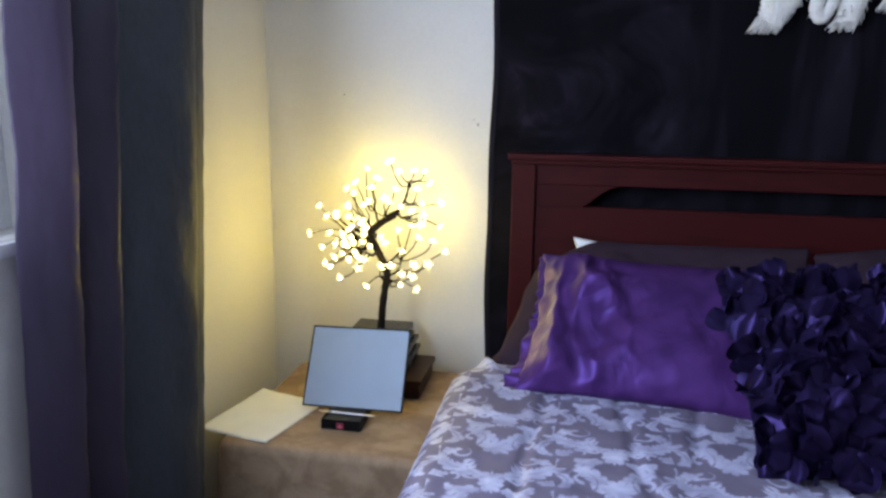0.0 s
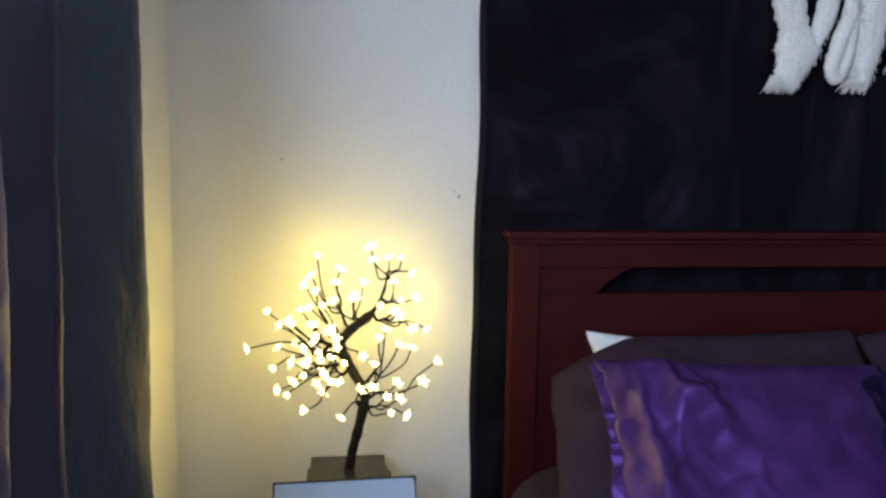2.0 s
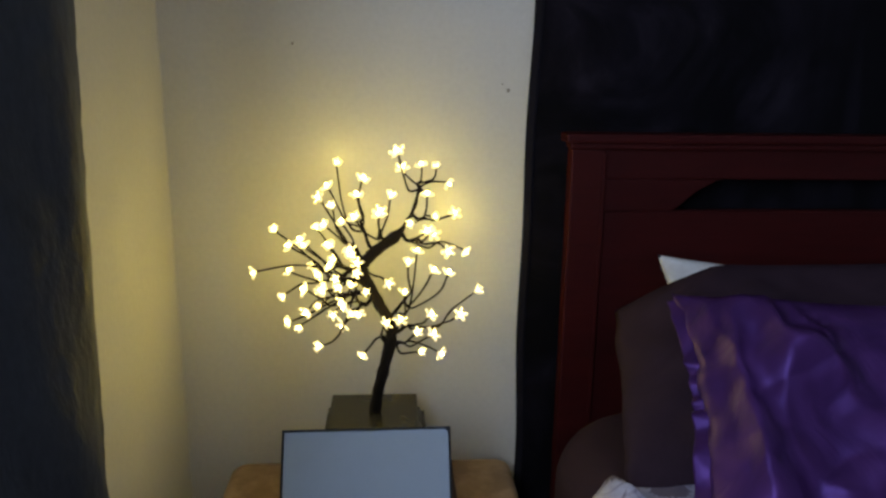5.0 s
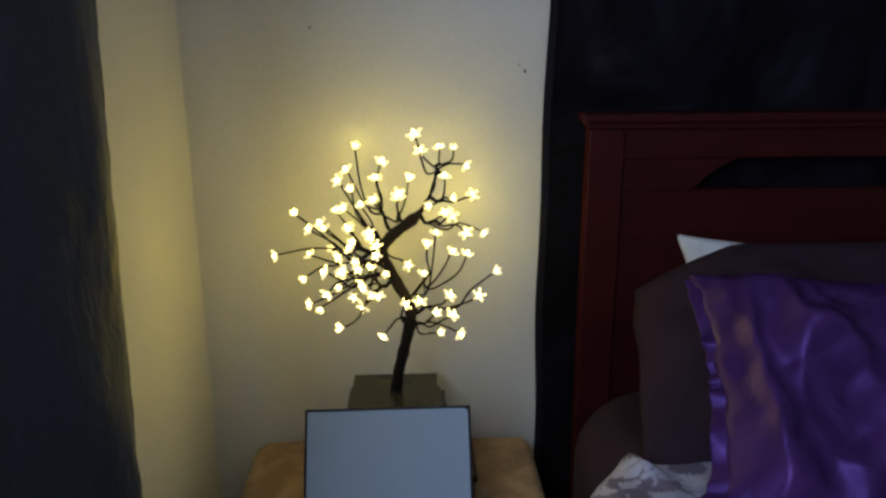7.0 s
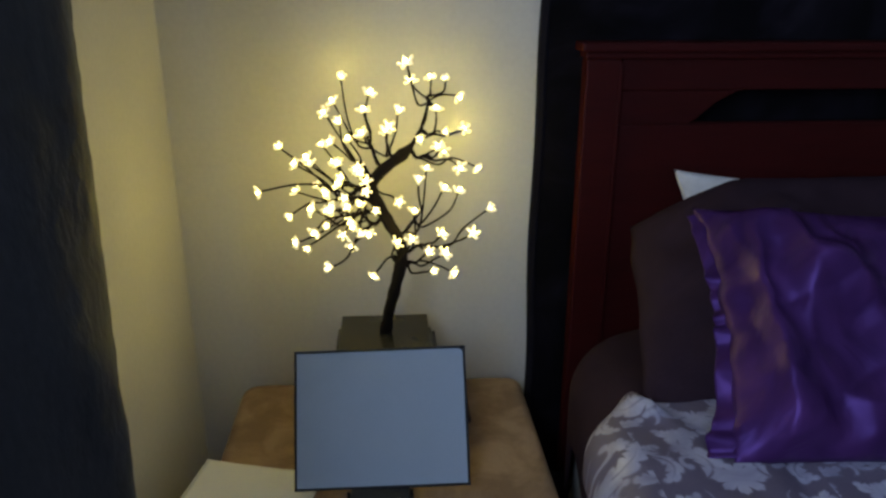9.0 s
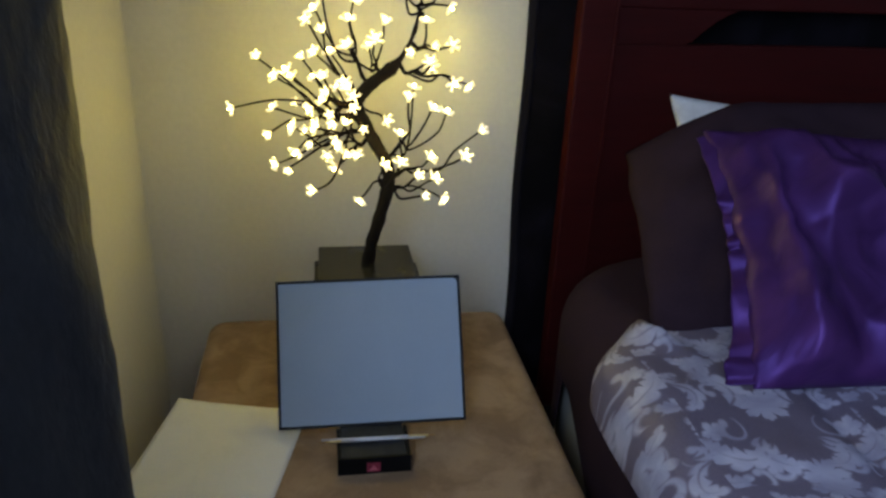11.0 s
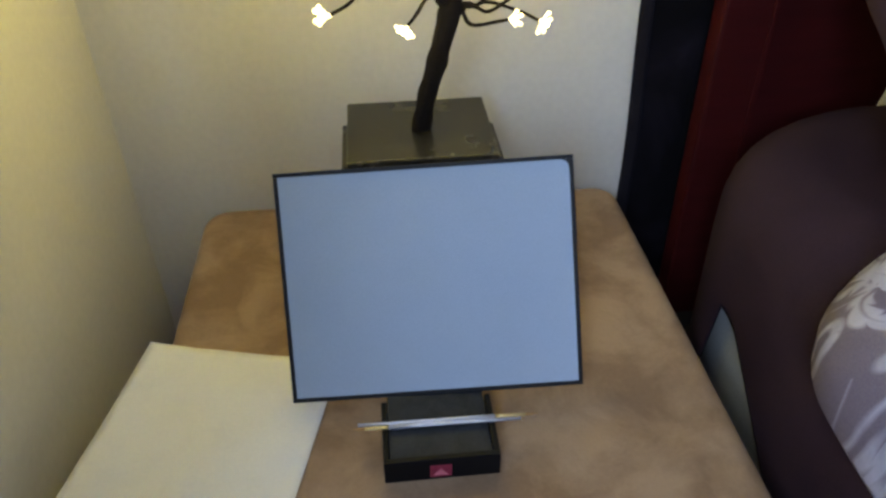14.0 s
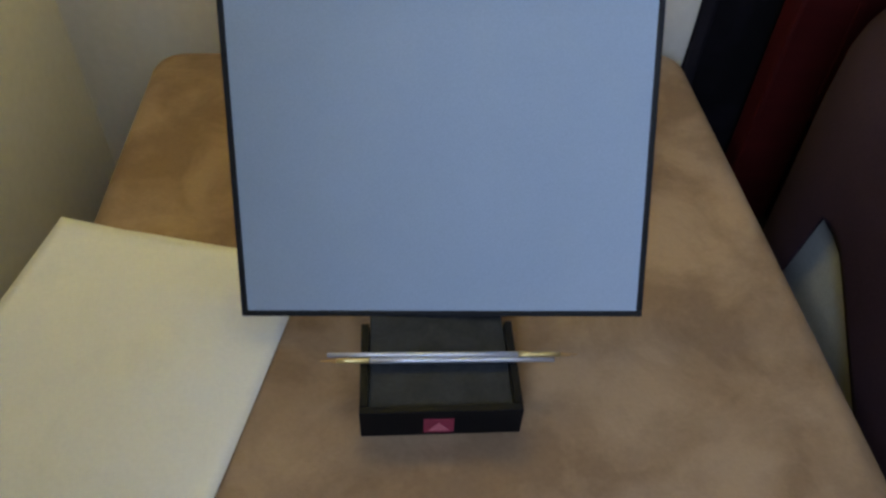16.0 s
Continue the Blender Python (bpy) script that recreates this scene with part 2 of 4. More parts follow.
    def frond(cx, cy, radius, start, span, way, width, lobes):
        """A bent acanthus leaf: a fine midrib, slanting scalloped lobes, pointed at both ends."""
        r, a = polar(cx, cy)
        ang = op("MULTIPLY", op("FRACT", op("ADD", op("DIVIDE", op("MULTIPLY", op("SUBTRACT", a, radians(start)), way), 2 * math.pi), 3.0)), 2 * math.pi)
        t = op("DIVIDE", ang, radians(span))
        off = op("ABSOLUTE", op("SUBTRACT", r, op("MULTIPLY", op("SUBTRACT", 1.0, op("MULTIPLY", t, 0.30)), radius)))
        swell = op("POWER", op("MAXIMUM", op("SINE", op("MULTIPLY", op("MINIMUM", t, 1.0), math.pi)), 0.0), 0.6)
        slant = op("SUBTRACT", op("MULTIPLY", t, math.pi * lobes), op("MULTIPLY", off, 1.6 / width))
        scallop = op("ADD", op("MULTIPLY", op("POWER", op("ABSOLUTE", op("SINE", slant)), 0.5), 0.52), 0.48)
        f = op("SUBTRACT", op("MULTIPLY", op("MULTIPLY", swell, scallop), width * 1.22), off)
        f = op("MINIMUM", f, op("ADD", op("SUBTRACT", op("MULTIPLY", off, 1.0), 0.0006), op("MULTIPLY", t, 0.006)))
        return op("MINIMUM", f, op("MULTIPLY", op("SUBTRACT", 1.0, t), 0.05))

    total = None
    for f in (leaf(0.0, 0.012, 0.052, 9, 10, 0.24), leaf(0.0, 0.170, 0.040, 7, 0, 0.24), leaf(0.0, -0.170, 0.040, 7, 0, 0.24), leaf(0.122, -0.052, 0.026, 5, 10, 0.24),
              frond(0.092, 0.050, 0.058, 235, 165, -1, 0.024, 5), frond(0.098, -0.068, 0.062, 205, 170, 1, 0.024, 6), frond(0.030, -0.118, 0.042, 70, 190, -1, 0.020, 5),
              frond(0.128, 0.128, 0.048, 260, 170, 1, 0.021, 5), frond(0.040, 0.112, 0.042, 300, 180, 1, 0.020, 5), frond(0.135, -0.135, 0.040, 30, 180, -1, 0.018, 4),
              frond(0.142, 0.030, 0.036, 80, 200, 1, 0.016, 4), frond(0.078, 0.168, 0.034, 190, 170, 1, 0.016, 4),
              scroll(0.074, 0.050, 0.026, 230, 300, -1, 0.0095), scroll(0.088, -0.052, 0.028, 120, 300, 1, 0.0100), scroll(0.060, -0.150, 0.026, 60, 290, 1, 0.0095), scroll(0.074, 0.118, 0.026, 300, 290, 1, 0.0095),
              scroll(0.128, 0.085, 0.022, 180, 280, 1, 0.0085), scroll(0.100, -0.165, 0.024, 20, 290, -1, 0.0085)):
        f = op("MULTIPLY", f, 190.0)
        total = f if total is None else op("MAXIMUM", total, f)
    n = nt.nodes.new("ShaderNodeClamp")
    link(nt, total, n.inputs[0])
    weave = noise_tex(nt, 600, 2)
    patch = noise_tex(nt, 5, 3)
    ground = ramp(nt, patch, ((0.3, (0.078, 0.062, 0.104)), (0.7, (0.118, 0.096, 0.150))))
    shot = noise_tex(nt, 17, 3, 0.55, (1, 1, 1), 0.8)
    figure = ramp(nt, shot, ((0.30, (0.20, 0.20, 0.30)), (0.5, (0.32, 0.325, 0.45)), (0.7, (0.45, 0.455, 0.59))))
    col = mixed(nt, n.outputs[0], ground, figure)
    link(nt, mixed(nt, 0.12, col, ramp(nt, weave, ((0.3, (0.06, 0.06, 0.08)), (0.7, (0.36, 0.36, 0.42))))), p.inputs["Base Color"])
    rough = nt.nodes.new("ShaderNodeMapRange")
    rough.inputs["To Min"].default_value, rough.inputs["To Max"].default_value = 0.62, 0.42
    link(nt, n.outputs[0], rough.inputs["Value"])
    link(nt, rough.outputs[0], p.inputs["Roughness"])
    relief(nt, p, ((n.outputs[0], 0.25, 0.0015), (weave, 0.15, 0.0006), (patch, 0.2, 0.01)))
    return m


DAMASK = damask_material()


def glow(name, colour, strength):
    m, nt, p = nodes_of(name)
    p.inputs["Base Color"].default_value = (0.8, 0.75, 0.6, 1)
    p.inputs["Roughness"].default_value = 0.3
    p.inputs["Emission Color"].default_value = (*colour, 1)
    p.inputs["Emission Strength"].default_value = strength
    return m


PETAL_GLOW = glow("lit_blossom_petal", (1.0, 0.86, 0.40), BLOSSOM * 0.26)
BULB_GLOW = glow("lit_led_bulb", (1.0, 0.83, 0.13), BLOSSOM * 18)


def glass_material():
    m, nt, p = nodes_of("window_glass")
    p.inputs["Transmission Weight"].default_value, p.inputs["Roughness"].default_value = 1.0, 0.0
    p.inputs["IOR"].default_value = 1.45
    return m


GLASS = glass_material()

# ---------------- building helpers ----------------


def spot(ob):
    """The place in the world of a thing or part that is only moved, never turned."""
    v = Vector(ob.location)
    while ob.parent:
        ob = ob.parent
        v += Vector(ob.location)
    return v


def mesh_of(name, bm, material, smooth=True):
    bmesh.ops.recalc_face_normals(bm, faces=bm.faces)
    smooth = smooth and bm not in FLAT
    FLAT.discard(bm)
    me = bpy.data.meshes.new(name)
    bm.to_mesh(me)
    bm.free()
    me.materials.append(material)
    for f in me.polygons:
        f.use_smooth = smooth
    return me


def thing(name, at, label, category, group="", kind=""):
    ob = new(name)
    ob.location = at
    ob.empty_display_size = 0.05
    return tagged(ob, label, category, group, kind)


def part(name, bm, material, parent, label="", smooth=True):
    bmesh.ops.translate(bm, verts=bm.verts, vec=-spot(parent))
    ob = new(name, mesh_of(name, bm, material, smooth))
    ob.parent = parent
    return tagged(ob, label)


def single(name, bm, material, at, label, category, kind="", group="", smooth=True):
    bmesh.ops.translate(bm, verts=bm.verts, vec=-Vector(at))
    ob = new(name, mesh_of(name, bm, material, smooth))
    ob.location = at
    return tagged(ob, label, category, group, kind)


FLAT = set()


def box(lo, hi, bevel=0.004, seg=2):
    bm = bmesh.new()
    bmesh.ops.create_cube(bm, size=1)
    lo, hi = Vector(lo), Vector(hi)
    for v in bm.verts:
        v.co = Vector((lo[i] + (v.co[i] + 0.5) * (hi[i] - lo[i]) for i in range(3)))
    if bevel:
        bmesh.ops.bevel(bm, geom=bm.edges[:], offset=bevel, segments=seg, affect="EDGES", profile=0.6)
    FLAT.add(bm)
    return bm


def extruded(outline, axis_lo, axis_hi, bevel=0.003):
    """A prism along y from an outline of (x, z)."""
    bm = bmesh.new()
    a = [bm.verts.new((x, axis_lo, z)) for x, z in outline]
    b = [bm.verts.new((x, axis_hi, z)) for x, z in outline]
    bm.faces.new(a), bm.faces.new(b[::-1])
    for i in range(len(a)):
        j = (i + 1) % len(a)
        bm.faces.new((a[i], b[i], b[j], a[j]))
    if bevel:
        bmesh.ops.bevel(bm, geom=bm.edges[:], offset=bevel, segments=2, affect="EDGES", clamp_overlap=True)
    FLAT.add(bm)
    return bm


def tube(points, radii, sides=8, bm=None, rough=0.0, rng=None):
    bm = bm or bmesh.new()
    pts = [Vector(p) for p in points]
    rings = []
    for i, p in enumerate(pts):
        d = (pts[min(i + 1, len(pts) - 1)] - pts[max(i - 1, 0)]).normalized()
        s = d.cross(Vector((0.31, 0.9, 0.17))).normalized()
        q = d.cross(s)
        ring = []
        for k in range(sides):
            a = 2 * math.pi * k / sides
            r = radii[i] * (1 + (rng.uniform(-rough, rough) if rng else 0))
            ring.append(bm.verts.new(p + (s * math.cos(a) + q * math.sin(a)) * r))
        rings.append(ring)
    for r0, r1 in zip(rings, rings[1:]):
        for k in range(sides):
            bm.faces.new((r0[k], r0[(k + 1) % sides], r1[(k + 1) % sides], r1[k]))
    bm.faces.new(rings[0][::-1]), bm.faces.new(rings[-1])
    return bm


def smooth_path(pts, steps=4):
    """A Catmull-Rom line through the points."""
    pts = [Vector(p) for p in pts]
    ext = [pts[0] * 2 - pts[1], *pts, pts[-1] * 2 - pts[-2]]
    out = []
    for i in range(1, len(ext) - 2):
        p0, p1, p2, p3 = ext[i - 1:i + 3]
        for k in range(steps):
            t = k / steps
            out.append(0.5 * (2 * p1 + (p2 - p0) * t + (2 * p0 - 5 * p1 + 4 * p2 - p3) * t * t + (3 * p1 - p0 - 3 * p2 + p3) * t ** 3))
    return out + [pts[-1]]


def sheet(nu, nv, place, thick=0.0):
    """A grid place(u, v) over 0..1 in both ways; with thick a second skin behind it."""
    bm = bmesh.new()
    g = [[bm.verts.new(place(i / nu, j / nv)) for j in range(nv + 1)] for i in range(nu + 1)]
    for i in range(nu):
        for j in range(nv):
            bm.faces.new((g[i][j], g[i + 1][j], g[i + 1][j + 1], g[i][j + 1]))
    if thick:
        bm.normal_update()
        bmesh.ops.solidify(bm, geom=bm.faces[:], thickness=thick)
    return bm


def wob(x, y, z, scale, seed=0.0):
    return noise.noise(Vector((x * scale + seed, y * scale - seed * 0.7, z * scale + seed * 1.3)))


def outline_points(x0, x1, y0, y1, radius, n):
    """n points round a rectangle with rounded corners, evenly by length."""
    pts = []
    for cx, cy, a0 in ((x1 - radius, y1 - radius, 0), (x0 + radius, y1 - radius, 90), (x0 + radius, y0 + radius, 180), (x1 - radius, y0 + radius, 270)):
        for k in range(13):
            a = radians(a0 + 90 * k / 12)
            pts.append(Vector((cx + radius * math.cos(a), cy + radius * math.sin(a))))
    pts.append(pts[0])
    dist = [0.0]
    for a, b in zip(pts, pts[1:]):
        dist.append(dist[-1] + (b - a).length)
    out, i = [], 0
    for k in range(n):
        d = dist[-1] * k / n
        while dist[i + 1] < d:
            i += 1
        f = (d - dist[i]) / max(1e-9, dist[i + 1] - dist[i])
        out.append(pts[i].lerp(pts[i + 1], f))
    return out


def inside(x, y, x0, x1, y0, y1, r):
    """How far a point lies within a rounded rectangle."""
    qx, qy = abs(x - (x0 + x1) / 2) - (x1 - x0) / 2 + r, abs(y - (y0 + y1) / 2) - (y1 - y0) / 2 + r
    return -(math.hypot(max(qx, 0), max(qy, 0)) + min(max(qx, qy), 0) - r)


def padded(x0, x1, y0, y1, r, rim, n, rings, height, skirt=(), closed=True):
    """A rounded slab drawn in rings from its rim (inset, z) inwards; height(x, y, d) is the top. skirt: rows (inset, z) under the rim, from the bottom up."""
    bm = bmesh.new()
    centre = Vector(((x0 + x1) / 2, (y0 + y1) / 2))
    base = outline_points(x0, x1, y0, y1, r, n)
    rows = []
    for row in skirt:
        inset, z = row[:2]
        flare = row[2] if len(row) > 2 else 0.0
        ring = []
        for k, p in enumerate(base):
            out = (p - centre).normalized()
            w = inset - flare * (0.5 + 0.5 * math.sin(k * 2 * math.pi * 14 / n + 2 * noise.noise(Vector((k * 0.05, 0, 7)))))
            q = p - out * w
            ring.append(bm.verts.new((q.x, q.y, z)))
        rows.append(ring)
    for j in range(rings):
        f = j / rings
        k = 1 - f ** 1.6
        if j == 0:
            k = 1.0
        ring = []
        for p in base:
            q = centre + (p - centre) * k
            d = inside(q.x, q.y, x0, x1, y0, y1, r)
            ring.append(bm.verts.new((q.x, q.y, height(q.x, q.y, max(d, 0)))))
        rows.append(ring)
    for a, b in zip(rows, rows[1:]):
        for k in range(n):
            bm.faces.new((a[k], a[(k + 1) % n], b[(k + 1) % n], b[k]))
    top = bm.verts.new((centre.x, centre.y, height(centre.x, centre.y, 1.0)))
    for k in range(n):
        bm.faces.new((rows[-1][k], rows[-1][(k + 1) % n], top))
    if skirt and closed:
        bm.faces.new(rows[0][::-1])
    return bm


def pillow(w, h, t, crease, seed, nu=56, nv=40, sag=0.0, droop=0.0, swirl=0.0, back=0.0, shear=0.0):
    """A stuffed cushion in its own axes: x across, z up from its lower edge, y its depth; wrinkles gather at the corners and the lower edge."""
    bm = bmesh.new()
    skins = []
    for side in (-1, 1):
        g = []
        for i in range(nu + 1):
            col = []
            for j in range(nv + 1):
                u, v = 2 * i / nu - 1, 2 * j / nv - 1
                body = max(0.0, (1 - abs(u) ** 2.6)) ** 0.55 * max(0.0, (1 - abs(v) ** 2.4)) ** 0.55
                pinch_u, pinch_v = 1 - 0.07 * (1 - abs(v) ** 2) * abs(u) ** 3, 1 - 0.07 * (1 - abs(u) ** 2) * abs(v) ** 3
                x, z = u * pinch_u * w / 2, (v * pinch_v + 1) * h / 2
                fold = wob(x, z, side, 7, seed) * 0.55 + wob(x + z * 0.6, z * 0.4, side, 15, seed + 3) * 0.35 + abs(wob(x - z, z, side, 9, seed + 9)) * 0.6
                z -= droop * max(0.0, (-u - 0.42) / 0.58) ** 1.1 * (v + 1) / 2
                if swirl:
                    near = math.exp(-((u + 0.62) / 0.36) ** 2)
                    wx, wz = x + 0.05 * wob(x, z, 2, 9, seed), z + 0.06 * wob(z, x, 5, 7, seed)
                    ridge = (1 - abs(wob(wx * 1.4, wz * 0.7, 0, 6, seed + 2)) * 3) + 0.5 * (1 - abs(wob(wx + wz * 0.5, wz * 0.6, 3, 10, seed + 7)) * 3)
                    fold = fold * (0.25 + 0.75 * near) + swirl * (0.06 + 1.15 * near) * ridge
                y = side * (t / 2 * body + crease * fold * (0.35 + 0.65 * body) * min(1, (1 - max(abs(u), abs(v))) * 8))
                y += back * max(0.0, (-u - 0.50) / 0.50) ** 1.3 * (v + 1) / 2
                x += shear * ((v + 1) / 2) ** 2.5 * max(0.0, -u)
                col.append((x + crease * 0.3 * wob(z, x, 1, 20, seed), y - sag * (v - 1) * 0.5 * body, z))
            g.append(col)
        skins.append(g)
    front = [[bm.verts.new(p) for p in col] for col in skins[0]]
    back = []
    for i in range(nu + 1):
        back.append([front[i][j] if i in (0, nu) or j in (0, nv) else bm.verts.new(skins[1][i][j]) for j in range(nv + 1)])
    for i in range(nu):
        for j in range(nv):
            bm.faces.new((front[i][j], front[i + 1][j], front[i + 1][j + 1], front[i][j + 1]))
            bm.faces.new((back[i][j], back[i][j + 1], back[i + 1][j + 1], back[i + 1][j]))
    return bm


def placed(bm, m):
    bmesh.ops.transform(bm, matrix=m, verts=bm.verts)
    return bm


# ---------------- the room ----------------
XL, XR, YB, YF, ZC = -0.97, 2.60, 2.41, -1.90, 2.40
single("floor", box((XL - 0.15, YF - 0.15, -0.1), (XR + 0.15, YB + 0.15, 0.0), 0), CARPET, (0, 0, 0), "beige carpet floor of the bedroom", "floor", "structure", smooth=False)
single("ceiling", box((XL - 0.15, YF - 0.15, ZC), (XR + 0.15, YB + 0.15, ZC + 0.1), 0), CEIL, (0, 0, ZC), "plain white painted ceiling", "ceiling", "structure", smooth=False)
north = single("wall_north", box((XL - 0.15, YB, 0), (XR + 0.15, YB + 0.15, ZC), 0), WALL, (0, YB, 0), "cream painted wall behind the bed", "wall", "structure", smooth=False)
for x, z, r in ((-0.249, 1.322, 0.0035), (-0.700, 1.412, 0.0025), (-0.262, 1.335, 0.0018)):
    dent = bmesh.new()
    bmesh.ops.create_icosphere(dent, subdivisions=2, radius=r)
    part("wall_mark", placed(dent, Matrix.Translation((x, YB, z)) @ Matrix.Diagonal((1, 0.35, 1.2, 1))), CARPET, north, "small scuff mark")
single("wall_south", box((XL - 0.15, YF - 0.15, 0), (XR + 0.15, YF, ZC), 0), WALL, (0, YF, 0), "cream painted bedroom wall", "wall", "structure", smooth=False)
single("wall_east", box((XR, YF, 0), (XR + 0.15, YB, ZC), 0), WALL, (XR, 0, 0), "cream painted bedroom wall", "wall", "structure", smooth=False)
WY0, WY1, WZ0, WZ1 = -0.98, 1.30, 1.14, 2.20
west = bmesh.new()
for lo, hi in (((XL - 0.15, YF, 0), (XL, WY0, ZC)), ((XL - 0.15, WY1, 0), (XL, YB, ZC)), ((XL - 0.15, WY0, 0), (XL, WY1, WZ0)), ((XL - 0.15, WY0, WZ1), (XL, WY1, ZC))):
    bit = box(lo, hi, 0)
    me = bpy.data.meshes.new("wall_piece")
    bit.to_mesh(me)
    bit.free()
    west.from_mesh(me)
    bpy.data.meshes.remove(me)
single("wall_west", west, WALL, (XL, 0, 0), "cream painted wall with the window opening", "wall", "structure", smooth=False)

window = thing("window_1", (XL - 0.12, (WY0 + WY1) / 2, WZ0), "white-framed window beside the dark curtain", "window", kind="structure")
for lo, hi in (((XL - 0.14, WY0, WZ0), (XL - 0.09, WY0 + 0.05, WZ1)), ((XL - 0.14, WY1 - 0.05, WZ0), (XL - 0.09, WY1, WZ1)),
               ((XL - 0.14, WY0 + 0.05, WZ0), (XL - 0.09, WY1 - 0.05, WZ0 + 0.05)), ((XL - 0.14, WY0 + 0.05, WZ1 - 0.05), (XL - 0.09, WY1 - 0.05, WZ1)),
               ((XL - 0.14, 0.115, WZ0 + 0.05), (XL - 0.09, 0.165, WZ1 - 0.05))):
    part("window_frame", box(lo, hi, 0.004), WHITE_GLOSS, window)
for y0, y1 in ((WY0 + 0.05, 0.115), (0.165, WY1 - 0.05)):
    pane = part("pane", box((XL - 0.118, y0, WZ0 + 0.05), (XL - 0.114, y1, WZ1 - 0.05), 0), GLASS, window, smooth=False)
    pane.visible_shadow = False
part("window_sill", box((XL - 0.088, WY0 - 0.03, WZ0 - 0.03), (XL + 0.012, WY1 + 0.02, WZ0 - 0.002), 0.006), WHITE_GLOSS, window)

back_bm = bmesh.new()
bmesh.ops.create_grid(back_bm, x_segments=1, y_segments=1, size=0.5)
single("backdrop", placed(back_bm, Matrix.Translation((-3.4, 0.6, 1.9)) @ pose(0, 0, 0, 0, 90, 0) @ Matrix.Diagonal((4.0, 8.0, 1, 1))), glow("bright_overcast_sky", (0.86, 0.94, 1.0), 1.25), (-3.4, 0.6, 1.9),
       "bright overcast sky outside the window", "sky", "structure", smooth=False)

# ---------------- curtain ----------------
curtain = thing("curtain", (-0.89, 1.40, 0.03), "slate-grey and dark purple curtain hanging in deep folds by the window", "curtain")


# folds of the cloth from its free edge on: where each ends, how far it bulges and how far its foot lies back
FOLDS = ((0.0, 0.170, 0.012, -0.022), (0.170, 0.50, 0.054, -0.008), (0.50, 0.61, 0.012, -0.052), (0.61, 0.75, 0.050, -0.034), (0.75, 0.81, 0.004, -0.056), (0.81, 1.0, 0.046, -0.036), (1.0, 1.01, 0.0, -0.048))


def curtain_point(u, v):
    z = 0.03 + v * 2.17
    right, left = 1.704 + 0.174 * (z - 0.65), 1.128 + 0.110 * (z - 0.95)
    y = right + (left - right) * u
    s = min(1.0, max(0.0, u + u * (1 - u) * (0.05 * math.sin(z * 1.9 + u * 5) + 0.06 * (z - 1.0))))
    out = 0.0
    for k, (a, b, bulge, foot) in enumerate(FOLDS):
        if a <= s <= b:
            f = (s - a) / (b - a)
            nxt = FOLDS[min(k + 1, len(FOLDS) - 1)][3]
            out = foot + (nxt - foot) * f * f * (3 - 2 * f) + bulge * math.sin(math.pi * f ** 0.62) ** 0.75
    out -= 0.030 * math.exp(-((s - 0.176) / 0.010) ** 2)
    x = -0.860 - 0.038 * (min(z, 1.9) - 0.65) + out
    x += 0.007 * min(1, u * 3) * wob(0, y, z * 0.35, 14) + 0.0016 * wob(x, y, z * 0.7, 40, 5) + 0.0008 * wob(x, y, z, 95, 9)
    y += 0.004 * wob(x, y, z, 9, 3) + 0.002 * wob(0, y, z, 30, 8)
    return (max(x, -0.962), y, z)


part("drape", sheet(130, 160, lambda u, v: curtain_point(u * 0.52, v), 0.002), CURTAIN, curtain, "slate-grey crinkled cloth")
part("drape", sheet(130, 160, lambda u, v: curtain_point(0.522 + u * 0.478, v), 0.002), MAUVE, curtain, "dark purple crinkled cloth")
part("side_hem", sheet(4, 120, lambda u, v: tuple(Vector(curtain_point(0.0, v)) + Vector((0.003 - 0.012 * u, 0.004 - 0.003 * u + 0.002 * math.sin(v * 130), 0))), 0.003), CURTAIN, curtain)
rod = thing("curtain_rod", (-0.89, 0.4, 2.20), "dark steel curtain rod above the window", "curtain rod")
part("pole", tube([(-0.89, -1.25, 2.225), (-0.89, 1.98, 2.225)], [0.011, 0.011], 12), STEEL, rod)
for y in (-1.15, 1.9):
    part("bracket", box((-0.97, y - 0.012, 2.205), (-0.88, y + 0.012, 2.222), 0.003), STEEL, rod)

# ---------------- tapestry on the wall ----------------


def tapestry_point(u, v):
    x = -0.204 + u * 2.35
    z = 0.16 + v * 2.22
    edge = 0.006 * math.sin(z * 5.1) + 0.004 * math.sin(z * 13 + 1)
    y = 2.396 + 0.006 * wob(x * 1.5, 0, z * 0.4, 5) + 0.003 * math.sin(x * 21 + wob(x, 0, z, 2) * 3)
    return (x + edge * 0.6 * (1 - u) - 0.006 * (1 - v) * (1 - u), y, z)


tapestry = thing("tapestry", (0.9, 2.396, 0.16), "black cloth tapestry with faint smoky figures hung behind the bed", "tapestry")
part("cloth", sheet(110, 90, tapestry_point, 0.002), TAPESTRY, tapestry)
for u0, u1 in ((0.0, 0.008), (0.992, 1.0)):
    part("hem", sheet(3, 90, lambda u, v: tuple(Vector(tapestry_point(u0 + (u1 - u0) * u, v)) + Vector((0, -0.0028, 0))), 0.0016), BLACKCLOTH, tapestry)

